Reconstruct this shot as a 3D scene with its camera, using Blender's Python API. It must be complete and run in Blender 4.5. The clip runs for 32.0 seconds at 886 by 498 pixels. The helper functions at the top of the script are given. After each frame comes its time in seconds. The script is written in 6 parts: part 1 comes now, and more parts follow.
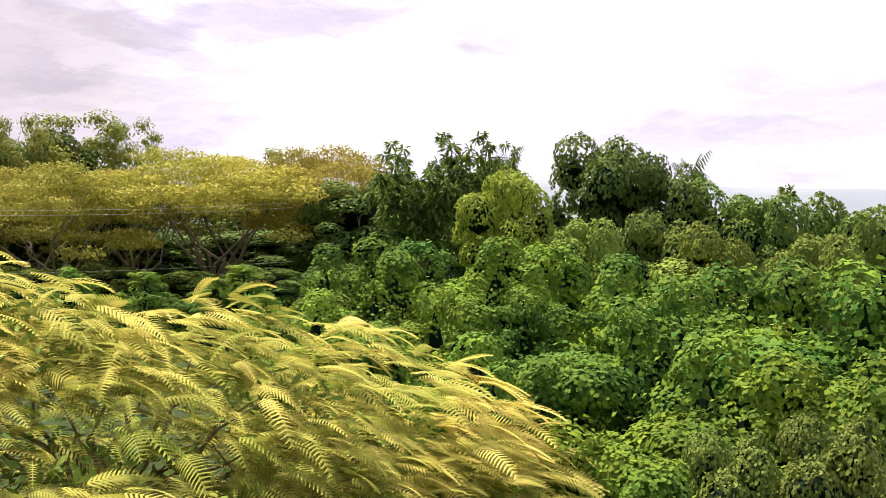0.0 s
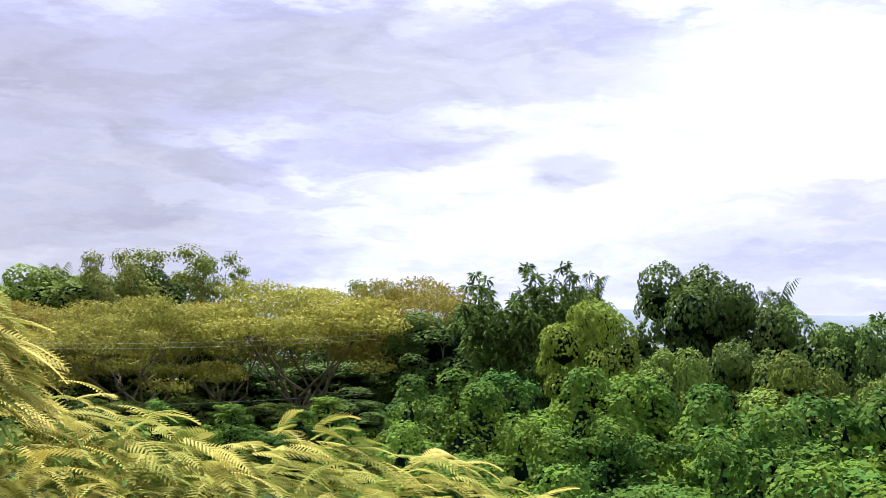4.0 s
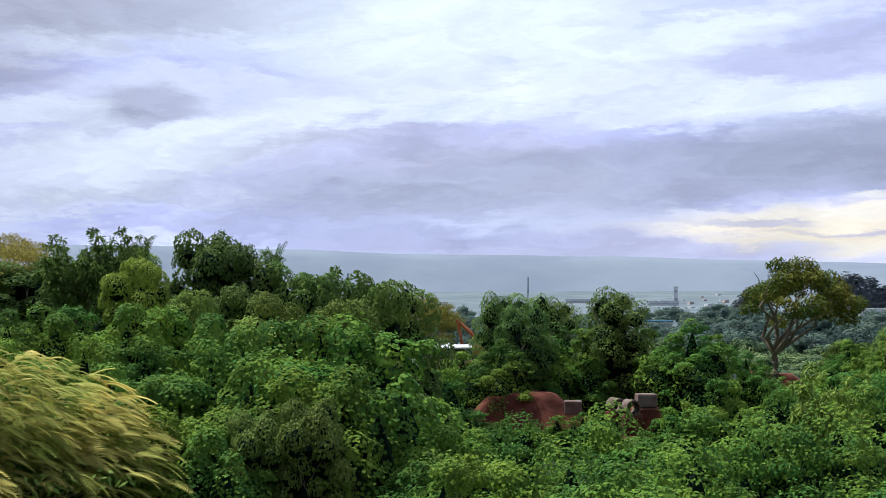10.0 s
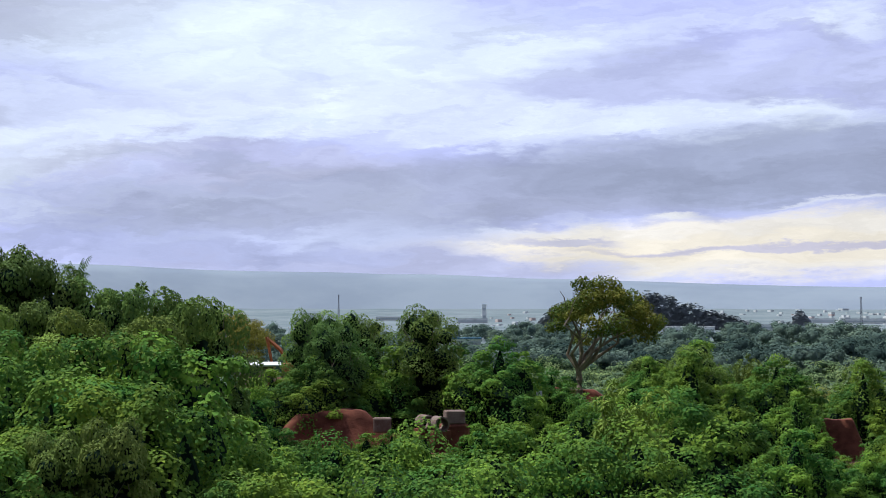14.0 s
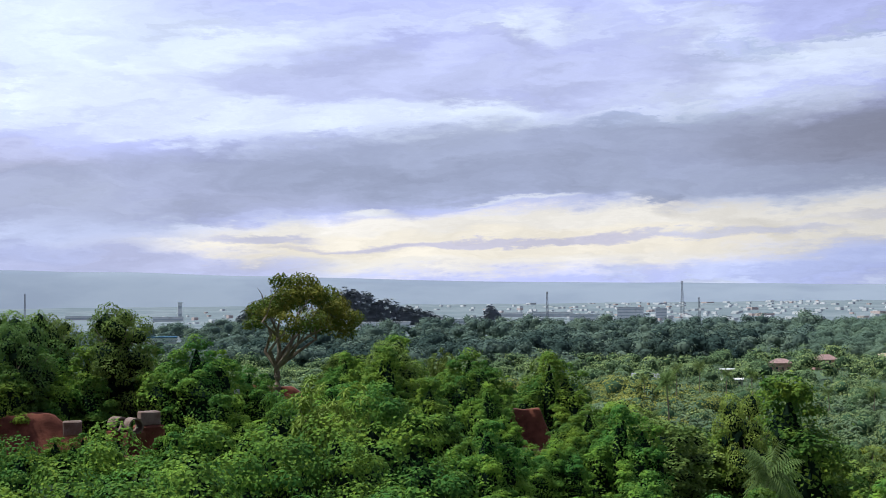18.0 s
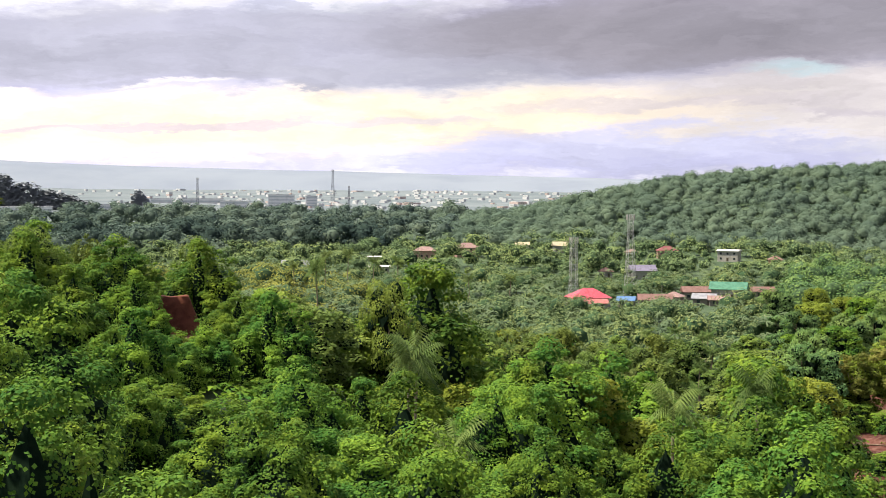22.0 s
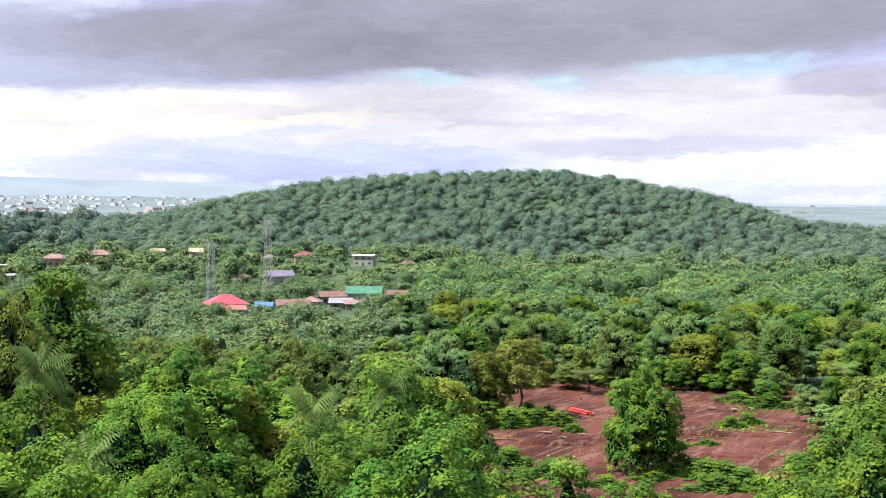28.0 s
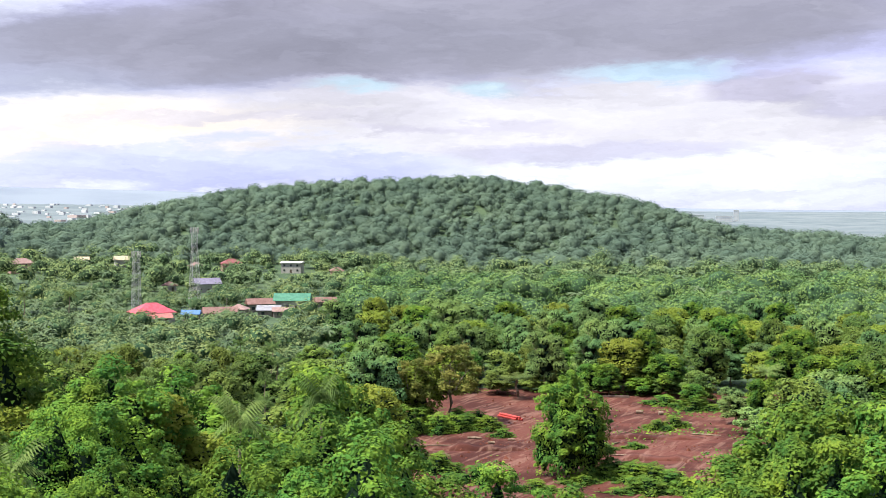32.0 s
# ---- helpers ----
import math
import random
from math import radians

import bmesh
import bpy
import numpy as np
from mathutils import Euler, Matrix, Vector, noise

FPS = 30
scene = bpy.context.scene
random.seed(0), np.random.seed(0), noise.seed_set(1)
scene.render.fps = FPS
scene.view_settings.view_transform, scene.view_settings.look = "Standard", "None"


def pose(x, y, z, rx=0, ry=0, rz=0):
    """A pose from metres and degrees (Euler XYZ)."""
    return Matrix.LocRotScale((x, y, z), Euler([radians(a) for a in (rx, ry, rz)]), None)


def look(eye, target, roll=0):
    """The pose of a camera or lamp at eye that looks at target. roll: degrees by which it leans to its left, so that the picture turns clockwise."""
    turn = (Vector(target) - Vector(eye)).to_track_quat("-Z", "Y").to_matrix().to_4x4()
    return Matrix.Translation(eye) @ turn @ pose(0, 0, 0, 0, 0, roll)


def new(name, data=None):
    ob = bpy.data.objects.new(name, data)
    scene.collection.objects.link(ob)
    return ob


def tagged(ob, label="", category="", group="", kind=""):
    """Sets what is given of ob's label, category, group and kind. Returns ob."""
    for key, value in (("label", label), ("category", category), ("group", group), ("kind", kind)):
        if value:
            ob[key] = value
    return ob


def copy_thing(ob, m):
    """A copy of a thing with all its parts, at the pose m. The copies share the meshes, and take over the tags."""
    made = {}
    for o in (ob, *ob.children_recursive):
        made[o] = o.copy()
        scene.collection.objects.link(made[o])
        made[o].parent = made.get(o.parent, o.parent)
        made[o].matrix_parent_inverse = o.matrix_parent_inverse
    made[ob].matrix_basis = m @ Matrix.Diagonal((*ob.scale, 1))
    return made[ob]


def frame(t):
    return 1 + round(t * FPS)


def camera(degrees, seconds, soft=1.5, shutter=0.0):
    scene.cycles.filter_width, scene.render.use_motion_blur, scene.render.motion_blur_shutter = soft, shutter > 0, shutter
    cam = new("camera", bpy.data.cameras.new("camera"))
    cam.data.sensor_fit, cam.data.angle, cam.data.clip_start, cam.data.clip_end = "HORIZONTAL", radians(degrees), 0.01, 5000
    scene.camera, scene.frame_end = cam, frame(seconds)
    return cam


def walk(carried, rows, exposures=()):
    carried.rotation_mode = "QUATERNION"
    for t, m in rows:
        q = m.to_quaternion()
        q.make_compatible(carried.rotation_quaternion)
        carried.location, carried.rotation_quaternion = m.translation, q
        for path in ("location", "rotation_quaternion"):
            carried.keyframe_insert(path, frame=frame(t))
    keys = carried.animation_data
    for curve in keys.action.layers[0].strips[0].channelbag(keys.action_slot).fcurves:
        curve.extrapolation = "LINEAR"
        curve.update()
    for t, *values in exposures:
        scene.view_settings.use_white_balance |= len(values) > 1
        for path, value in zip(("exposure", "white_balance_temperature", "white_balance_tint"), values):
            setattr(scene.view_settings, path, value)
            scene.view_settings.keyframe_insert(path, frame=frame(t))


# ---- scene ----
EYE = Vector((0.0, 0.0, 42.0))          # the balcony, 42 m over the valley floor
FORE = Vector((-2.28, 21.88, 42.0))     # where the shot begins, 22 m further out
# seconds, heading (degrees clockwise from +y), tilt, lean
PATH = [
    (0.0, -4.50, -0.72, 0.49), (0.5, -5.92, -0.73, 0.45), (1.0, -7.41, -0.86, 0.33), (1.5, -8.69, -1.07, 0.40),
    (2.0, -9.77, -1.34, 0.45), (2.5, -10.31, -1.22, 0.45), (3.0, -10.16, -0.25, 0.36), (3.5, -9.33, 2.09, 0.29),
    (4.0, -8.16, 4.92, 0.17), (4.5, -6.91, 6.90, 0.06), (6.5, 0.00, 4.92, 0.06), (7.0, 1.84, 3.96, 0.28),
    (7.5, 3.72, 3.10, 0.38), (8.0, 5.48, 2.46, 0.42), (8.5, 7.07, 2.09, 0.37), (9.0, 8.34, 1.96, 0.18),
    (9.5, 9.29, 2.01, -0.06), (10.0, 9.92, 2.20, -0.13), (10.5, 10.31, 2.43, -0.07), (11.0, 10.61, 2.62, 0.00),
    (11.5, 11.00, 2.75, 0.04), (12.0, 11.77, 2.78, 0.19), (12.5, 12.98, 2.82, 0.27), (13.0, 14.55, 2.83, 0.28),
    (13.5, 16.29, 2.88, 0.21), (14.0, 18.11, 2.94, 0.03), (14.5, 19.99, 3.04, -0.26), (15.0, 21.96, 3.12, -0.51),
    (15.5, 24.00, 3.19, -0.69), (17.5, 30.41, 2.91, -0.75), (18.0, 31.17, 2.73, -0.68), (18.5, 31.76, 2.51, -0.54),
    (19.0, 32.61, 2.03, -0.38), (19.5, 33.85, 1.34, -0.20), (20.0, 35.72, 0.63, -0.03), (20.5, 38.11, -0.18, 0.22),
    (21.0, 40.78, -0.95, 0.32), (21.5, 43.40, -1.65, 0.33), (22.0, 46.17, -2.22, 0.16), (22.5, 48.77, -2.54, 0.08),
    (23.0, 51.10, -2.50, -0.02), (23.5, 53.23, -2.25, -0.10), (24.0, 54.85, -1.94, -0.11), (24.5, 56.15, -1.71, -0.19),
    (25.0, 57.21, -1.65, -0.16), (25.5, 58.10, -1.73, -0.06), (26.0, 59.00, -1.87, 0.05), (26.5, 59.95, -1.97, 0.18),
    (28.5, 62.10, -1.89, 0.22), (29.0, 62.34, -1.91, 0.15), (29.5, 62.70, -1.93, 0.13), (30.0, 63.20, -1.91, 0.17),
    (30.5, 63.83, -1.88, 0.18), (31.0, 64.42, -1.80, 0.21), (31.5, 64.79, -1.72, 0.20), (32.0, 64.90, -1.63, 0.04),
]
cam = camera(37.06, 32.0, soft=0.55)


def stand(t, heading, tilt, lean):
    eye = FORE if t <= 4.5 else EYE
    return t, pose(eye.x, eye.y, eye.z, 90 + tilt, 0, -heading) @ pose(0, 0, 0, 0, 0, lean)


walk(cam, [stand(*row) for row in PATH],
     exposures=[(0.0, 1.12, 7500, 14), (3.2, 1.16, 7500, 14), (4.0, 0.86, 6200, 9), (4.6, 0.47, 6100, 7), (6.5, 0.24, 5850, 6),
                (9.0, 0.24, 5850, 6), (13.0, 0.14, 5850, 6), (19.0, 0.14, 5850, 6), (20.2, 0.26, 5950, 6), (21.2, 0.54, 6250, 6),
                (22.4, 0.76, 7400, 10), (23.2, 0.79, 7500, 10), (24.6, 0.84, 6350, 7), (32.0, 0.86, 6350, 8)])

# ---- world and sun ----
SUN_HEADING, SUN_HEIGHT = -44.0, 59.0
world = bpy.data.worlds.new("sky")
scene.world = world
world.use_nodes = True


class Nodes:
    """Short hand for a node tree."""

    def __init__(self, tree):
        self.t = tree
        tree.nodes.clear()

    def add(self, kind, **kw):
        n = self.t.nodes.new(kind)
        for k, v in kw.items():
            if k == "op":
                n.operation = v
            elif k == "blend":
                n.blend_type = v
            elif k == "dtype":
                n.data_type = v
        return n

    def link(self, a, b):
        self.t.links.new(a, b)

    def put(self, socket, v):
        if isinstance(v, bpy.types.NodeSocket):
            self.link(v, socket)
        elif isinstance(v, (tuple, list)) and len(v) == 3 and len(socket.default_value) == 4:
            socket.default_value = (*v, 1)
        else:
            socket.default_value = v

    def math(self, op, a, b=0.0, c=None):
        n = self.add("ShaderNodeMath", op=op)
        self.put(n.inputs[0], a)
        self.put(n.inputs[1], b)
        if c is not None:
            self.put(n.inputs[2], c)
        return n.outputs[0]

    def mix(self, f, a, b, blend="MIX"):
        n = self.add("ShaderNodeMix", dtype="RGBA", blend=blend)
        self.put(n.inputs[0], f)
        self.put(n.inputs[6], a)
        self.put(n.inputs[7], b)
        return n.outputs[2]

    def noise(self, vec, scale, detail=4.0, rough=0.55, distortion=0.0):
        n = self.add("ShaderNodeTexNoise")
        if vec is not None:
            self.link(vec, n.inputs["Vector"])
        n.inputs["Scale"].default_value, n.inputs["Detail"].default_value = scale, detail
        n.inputs["Roughness"].default_value, n.inputs["Distortion"].default_value = rough, distortion
        return n.outputs["Fac"]

    def ramp(self, f, *stops):
        n = self.add("ShaderNodeValToRGB")
        self.put(n.inputs[0], f)
        e = n.color_ramp.elements
        for i, (p, c) in enumerate(stops):
            el = e[i] if i < 2 else e.new(p)
            el.position = p
            el.color = (c, c, c, 1) if isinstance(c, (int, float)) else (*c, 1)
        return n.outputs[0]

    def step(self, v, lo, hi):
        n = self.add("ShaderNodeMapRange")
        n.interpolation_type = "SMOOTHSTEP"
        self.put(n.inputs["Value"], v)
        n.inputs["From Min"].default_value, n.inputs["From Max"].default_value = lo, hi
        return n.outputs["Result"]

    def vec(self, x, y, z=0.0):
        n = self.add("ShaderNodeCombineXYZ")
        for s, v in zip(n.inputs, (x, y, z)):
            self.put(s, v)
        return n.outputs[0]


def build_sky():
    w = Nodes(world.node_tree)
    out, bg = w.add("ShaderNodeOutputWorld"), w.add("ShaderNodeBackground")
    w.link(bg.outputs[0], out.inputs[0])
    air = w.add("ShaderNodeTexSky")
    air.sky_type, air.sun_disc = "NISHITA", False
    air.sun_elevation, air.sun_rotation = radians(SUN_HEIGHT), radians(SUN_HEADING)
    clear = w.mix(1.0, air.outputs[0], (0.10, 0.10, 0.10), "MULTIPLY")
    tc, sep = w.add("ShaderNodeTexCoord"), w.add("ShaderNodeSeparateXYZ")
    w.link(tc.outputs["Generated"], sep.inputs[0])
    az = w.math("MULTIPLY", w.math("ARCTAN2", sep.outputs[0], sep.outputs[1]), 180 / math.pi)
    el = w.math("MULTIPLY", w.math("ARCSINE", sep.outputs[2]), 180 / math.pi)
    # wisps: the sky's own degrees, bent by noise and drawn out sideways
    flat = w.vec(w.math("MULTIPLY", az, 0.035), w.math("MULTIPLY", el, 0.13), 0.0)
    bend = w.math("SUBTRACT", w.noise(flat, 2.2, 5.0, 0.6), 0.5)
    fine = w.math("SUBTRACT", w.noise(flat, 9.0, 7.0, 0.66), 0.5)
    az2 = w.math("ADD", az, w.math("MULTIPLY", bend, 16.0))
    el2 = w.math("ADD", w.math("ADD", el, w.math("MULTIPLY", bend, 3.4)), w.math("MULTIPLY", fine, 3.0))
    wisp = w.noise(w.vec(w.math("MULTIPLY", az2, 0.05), w.math("MULTIPLY", el2, 0.26), 3.0), 1.0, 6.0, 0.58)
    white, lilac = (1.10, 1.13, 1.20), (0.76, 0.77, 1.10)
    body = w.mix(w.step(wisp, 0.40, 0.62), lilac, white)
    gaps = w.math("MULTIPLY", w.step(w.noise(w.vec(w.math("MULTIPLY", az2, 0.06), w.math("MULTIPLY", el2, 0.4), 9.0), 1.0, 4.0), 0.60, 0.70), 0.35)
    body = w.mix(gaps, body, clear)

    def bank(col, a, e, wa, we, dense, tone):
        """A bank of cloud round heading a and height e, half as wide and high as given."""
        x = w.math("DIVIDE", w.math("SUBTRACT", az2, a), wa)
        y = w.math("DIVIDE", w.math("SUBTRACT", el2, e), we)
        d = w.math("SQRT", w.math("ADD", w.math("MULTIPLY", x, x), w.math("MULTIPLY", y, y)))
        f = w.math("MULTIPLY", w.math("SUBTRACT", 1.0, w.step(d, 0.62, 1.18)), dense)
        return w.mix(f, col, tone)

    az3 = w.math("ADD", az, w.math("MULTIPLY", bend, 7.0))
    el3 = w.math("ADD", w.math("ADD", el, w.math("MULTIPLY", bend, 1.3)), w.math("MULTIPLY", fine, 1.5))

    def shred(col, a, e, wa, we, dense, tone, rise=0.0, soft=0.25):
        """A cloud or a gap with a torn, clear edge, its axis tilted by rise degrees for each degree of heading."""
        x = w.math("SUBTRACT", az3, a)
        y = w.math("DIVIDE", w.math("SUBTRACT", w.math("SUBTRACT", el3, e), w.math("MULTIPLY", x, rise)), we)
        x = w.math("DIVIDE", x, wa)
        d = w.math("SQRT", w.math("ADD", w.math("MULTIPLY", x, x), w.math("MULTIPLY", y, y)))
        f = w.math("MULTIPLY", w.math("SUBTRACT", 1.0, w.step(d, 1 - soft, 1 + soft)), dense)
        return w.mix(f, col, tone)

    body = bank(body, -30, 7.0, 15, 9.0, 0.75, (0.58, 0.57, 0.62))
    # bright open strip low over the plain, warm to the west, and the blue rain veils beside it
    body = bank(body, 70, 4.1, 25, 1.8, 0.85, (0.95, 0.91, 0.90))
    body = shred(body, 36, 3.1, 21, 1.35, 0.97, (1.18, 1.05, 0.84), 0.03)
    body = shred(body, 33, 2.9, 13, 0.7, 0.6, (1.24, 1.06, 0.76), 0.02)
    body = shred(body, 14, 2.1, 12, 0.95, 0.9, (0.66, 0.66, 0.86), -0.05)
    body = bank(body, 55, 1.9, 12, 1.3, 0.75, (0.66, 0.70, 0.99))
    body = bank(body, 10, 3.4, 11, 1.3, 0.7, (0.64, 0.66, 0.88))
    # grey streaks across the strip
    body = shred(body, 23, 3.1, 2.6, 0.22, 0.8, (0.74, 0.70, 0.80), 0.02, 0.4)
    body = shred(body, 33, 2.95, 9.0, 0.20, 0.8, (0.74, 0.68, 0.78), 0.03, 0.4)
    body = shred(body, 40.3, 4.75, 1.3, 0.28, 0.85, (0.52, 0.54, 0.64))
    body = shred(body, 44.0, 3.3, 4.0, 0.22, 0.7, (0.80, 0.77, 0.86), 0.02, 0.4)
    body = shred(body, 55, 4.0, 7.0, 0.20, 0.6, (0.82, 0.78, 0.86), 0.01, 0.5)
    body = shred(body, 66, 3.6, 6.0, 0.20, 0.6, (0.80, 0.76, 0.86), -0.01, 0.5)
    body = shred(body, 72, 2.6, 7.0, 0.45, 0.7, (0.76, 0.74, 0.90), 0.0, 0.4)
    # the long dark deck over it
    body = shred(body, 18, 5.3, 17, 1.45, 0.85, (0.54, 0.55, 0.66), 0.03, 0.4)
    body = shred(body, 41, 6.4, 20, 1.8, 0.93, (0.47, 0.49, 0.60), 0.0, 0.3)
    body = bank(body, 32, 10.2, 14, 1.6, 0.75, (0.62, 0.62, 0.88))
    body = shred(body, 67, 7.8, 22, 2.2, 0.95, (0.42, 0.41, 0.48), 0.035, 0.3)
    body = shred(body, 60, 7.2, 12, 0.9, 0.4, (0.34, 0.34, 0.40), 0.02, 0.5)
    body = shred(body, 78.5, 5.2, 2.6, 0.75, 0.8, (0.60, 0.57, 0.70), 0.05)
    body = shred(body, 85, 4.6, 5, 0.8, 0.7, (0.62, 0.60, 0.74), 0.0)
    body = shred(body, 28.3, 4.35, 1.3, 0.16, 0.75, (1.2, 1.12, 0.95), 0.06, 0.7)
    body = shred(body, 34.5, 4.75, 1.6, 0.13, 0.6, (1.1, 1.06, 0.98), 0.04, 0.7)
    # openings to the blue
    for a, e, wa, we in ((60.7, 5.3, 1.7, 0.28), (67.0, 5.3, 1.5, 0.25), (74.2, 5.9, 3.0, 0.40)):
        body = shred(body, a, e, wa, we, 0.5, (0.64, 0.98, 1.08), 0.0, 0.6)
    # banks over the ridge
    body = bank(body, 4, 8.6, 12, 1.4, 0.6, white)
    body = shred(body, 10, 11.8, 13, 1.9, 0.9, (1.12, 1.17, 1.22), 0.0, 0.5)
    body = bank(body, -12, 12.8, 17, 2.6, 0.7, (0.56, 0.55, 0.66))
    body = shred(body, -3.0, 8.2, 2.4, 0.8, 0.7, (0.60, 0.60, 0.72), 0.0, 0.4)
    body = shred(body, -9.5, 9.4, 3.6, 0.9, 0.65, (0.62, 0.61, 0.74), 0.0, 0.5)
    body = bank(body, -16.5, 8.4, 3.0, 1.3, 0.6, (0.54, 0.53, 0.62))
    body = shred(body, -7.5, 7.9, 3.0, 0.55, 0.8, white, 0.12, 0.3)
    body = bank(body, 8, 6.6, 8, 1.1, 0.6, (0.66, 0.64, 0.76))
    low = w.math("SUBTRACT", 1.0, w.step(el, -0.5, 0.9))
    body = w.mix(w.math("MULTIPLY", low, 0.5), body, (0.80, 0.80, 0.90))
    # billows inside every bank
    puff = w.noise(w.vec(w.math("MULTIPLY", az2, 0.16), w.math("MULTIPLY", el2, 0.62), 5.0), 1.0, 7.0, 0.6)
    tone = w.math("ADD", 0.60, w.math("MULTIPLY", puff, 0.80))
    body = w.mix(1.0, body, w.vec(tone, tone, tone), "MULTIPLY")
    # an overcast sky is brightest overhead
    lift = w.math("ADD", 1.0, w.math("MULTIPLY", w.step(el, 14.0, 60.0), 0.8))
    # and lifted by up to a third round heading 22
    off = w.math("DIVIDE", w.math("SUBTRACT", az, 22.0), 50.0)
    west = w.math("ADD", 1.0, w.math("MULTIPLY", w.math("SUBTRACT", 1.0, w.step(w.math("ABSOLUTE", off), 0.25, 0.72)), 0.32))
    # the unseen sky behind is darkened, to cut fill light on facing foliage
    behind = w.math("SUBTRACT", 1.0, w.math("MULTIPLY", w.step(w.math("ABSOLUTE", off), 1.2, 2.4), 0.65))
    lift = w.math("MULTIPLY", w.math("MULTIPLY", lift, west), behind)
    body = w.mix(1.0, body, w.vec(lift, lift, lift), "MULTIPLY")
    body = w.mix(1.0, body, (0.985, 0.985, 1.06), "MULTIPLY")
    w.link(body, bg.inputs[0])
    bg.inputs[1].default_value = 0.55


build_sky()
sun = new("sun", bpy.data.lights.new("sun", "SUN"))
sun.data.energy, sun.data.angle, sun.data.color = 5.0, radians(3.0), (1.0, 0.94, 0.80)
a = radians(SUN_HEADING)
sun.matrix_world = look((60 * math.sin(a) * 1.0, 60 * math.cos(a), 42 + 60 * math.tan(radians(SUN_HEIGHT))), (0, 0, 42))


# ---- materials ----
def shader(name, rough=0.8, spec=0.3):
    m = bpy.data.materials.new(name)
    m.use_nodes = True
    w = Nodes(m.node_tree)
    out, b = w.add("ShaderNodeOutputMaterial"), w.add("ShaderNodeBsdfPrincipled")
    b.inputs["Roughness"].default_value, b.inputs["Specular IOR Level"].default_value = rough, spec
    w.link(b.outputs[0], out.inputs[0])
    return m, w, b, out


def foliage(name, dark, mid, light, thin=0.14, patch=0.05, rough=0.65, spec=0.03, vary=1.0):
    """Leaves: each its own green, whole clumps lighter or yellower, or darkened like shaded ones."""
    m, w, b, out = shader(name, rough, spec)
    geo, info, tc = w.add("ShaderNodeNewGeometry"), w.add("ShaderNodeObjectInfo"), w.add("ShaderNodeTexCoord")
    one = w.ramp(geo.outputs["Random Per Island"], (0.0, dark), (1.0, light), (0.55, mid))
    one = w.mix(0.35, one, mid)
    # clump-wide dark and light patches paint in shaded and lit masses
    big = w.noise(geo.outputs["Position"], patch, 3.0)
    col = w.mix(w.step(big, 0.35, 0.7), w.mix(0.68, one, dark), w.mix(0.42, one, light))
    hsv = w.add("ShaderNodeHueSaturation")
    w.put(hsv.inputs["Hue"], w.math("ADD", w.math("MULTIPLY", info.outputs["Random"], 0.018 * vary), 0.486 if vary else 0.5))
    w.put(hsv.inputs["Value"], w.math("ADD", w.math("MULTIPLY", info.outputs["Random"], 0.44 * vary), 0.90 if vary else 1.12))
    w.link(col, hsv.inputs["Color"])
    w.link(hsv.outputs[0], b.inputs["Base Color"])
    tr, mix = w.add("ShaderNodeBsdfTranslucent"), w.add("ShaderNodeMixShader")
    w.link(hsv.outputs[0], tr.inputs[0])
    mix.inputs[0].default_value = thin
    w.link(b.outputs[0], mix.inputs[1])
    w.link(tr.outputs[0], mix.inputs[2])
    w.link(mix.outputs[0], out.inputs[0])
    return m


def mottled(name, one, two, scale, rough=0.85, bump=0.3, spec=0.2, fine=9.0):
    """A surface of two tones at two scales, with a fine relief."""
    m, w, b, out = shader(name, rough, spec)
    tc, geo = w.add("ShaderNodeTexCoord"), w.add("ShaderNodeNewGeometry")
    big, small = w.noise(geo.outputs["Position"], scale, 5.0, 0.6), w.noise(geo.outputs["Position"], scale * fine, 4.0, 0.6)
    col = w.mix(w.step(big, 0.35, 0.65), one, two)
    dark = tuple(c * 0.6 for c in one)
    col = w.mix(w.math("MULTIPLY", w.step(small, 0.5, 0.75), 0.5), col, dark)
    w.link(col, b.inputs["Base Color"])
    bp = w.add("ShaderNodeBump")
    bp.inputs["Strength"].default_value, bp.inputs["Distance"].default_value = bump, 0.05
    w.link(small, bp.inputs["Height"])
    w.link(bp.outputs[0], b.inputs["Normal"])
    return m


# vine tones run from bluish dark to yellow light, imitating shade and sun
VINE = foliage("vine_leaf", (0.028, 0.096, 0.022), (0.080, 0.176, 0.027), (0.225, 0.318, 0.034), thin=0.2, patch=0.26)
BROAD = foliage("broad_leaf", (0.056, 0.118, 0.036), (0.128, 0.206, 0.044), (0.265, 0.330, 0.058), thin=0.2)
DARK = foliage("dark_leaf", (0.062, 0.118, 0.036), (0.122, 0.186, 0.044), (0.230, 0.280, 0.056), thin=0.18)
YELLOW = foliage("yellow_green_leaf", (0.120, 0.180, 0.028), (0.190, 0.255, 0.038), (0.285, 0.340, 0.056), thin=0.25)
OCHRE = foliage("ochre_leaf", (0.210, 0.225, 0.045), (0.325, 0.315, 0.062), (0.470, 0.420, 0.100), thin=0.25, patch=0.12)
PALEGREEN = foliage("pale_feathery_leaf", (0.14, 0.18, 0.04), (0.22, 0.26, 0.06), (0.32, 0.34, 0.10), patch=0.2)
LONE = foliage("sparse_leaf", (0.034, 0.072, 0.014), (0.088, 0.118, 0.020), (0.21, 0.18, 0.032), thin=0.2, patch=0.3)
FEATHER = foliage("feather_leaf", (0.150, 0.215, 0.035), (0.390, 0.350, 0.075), (0.720, 0.600, 0.190), thin=0.25, patch=0.35, vary=0.0)
PALM = foliage("palm_leaf", (0.045, 0.090, 0.028), (0.095, 0.150, 0.042), (0.19, 0.24, 0.07), thin=0.2)
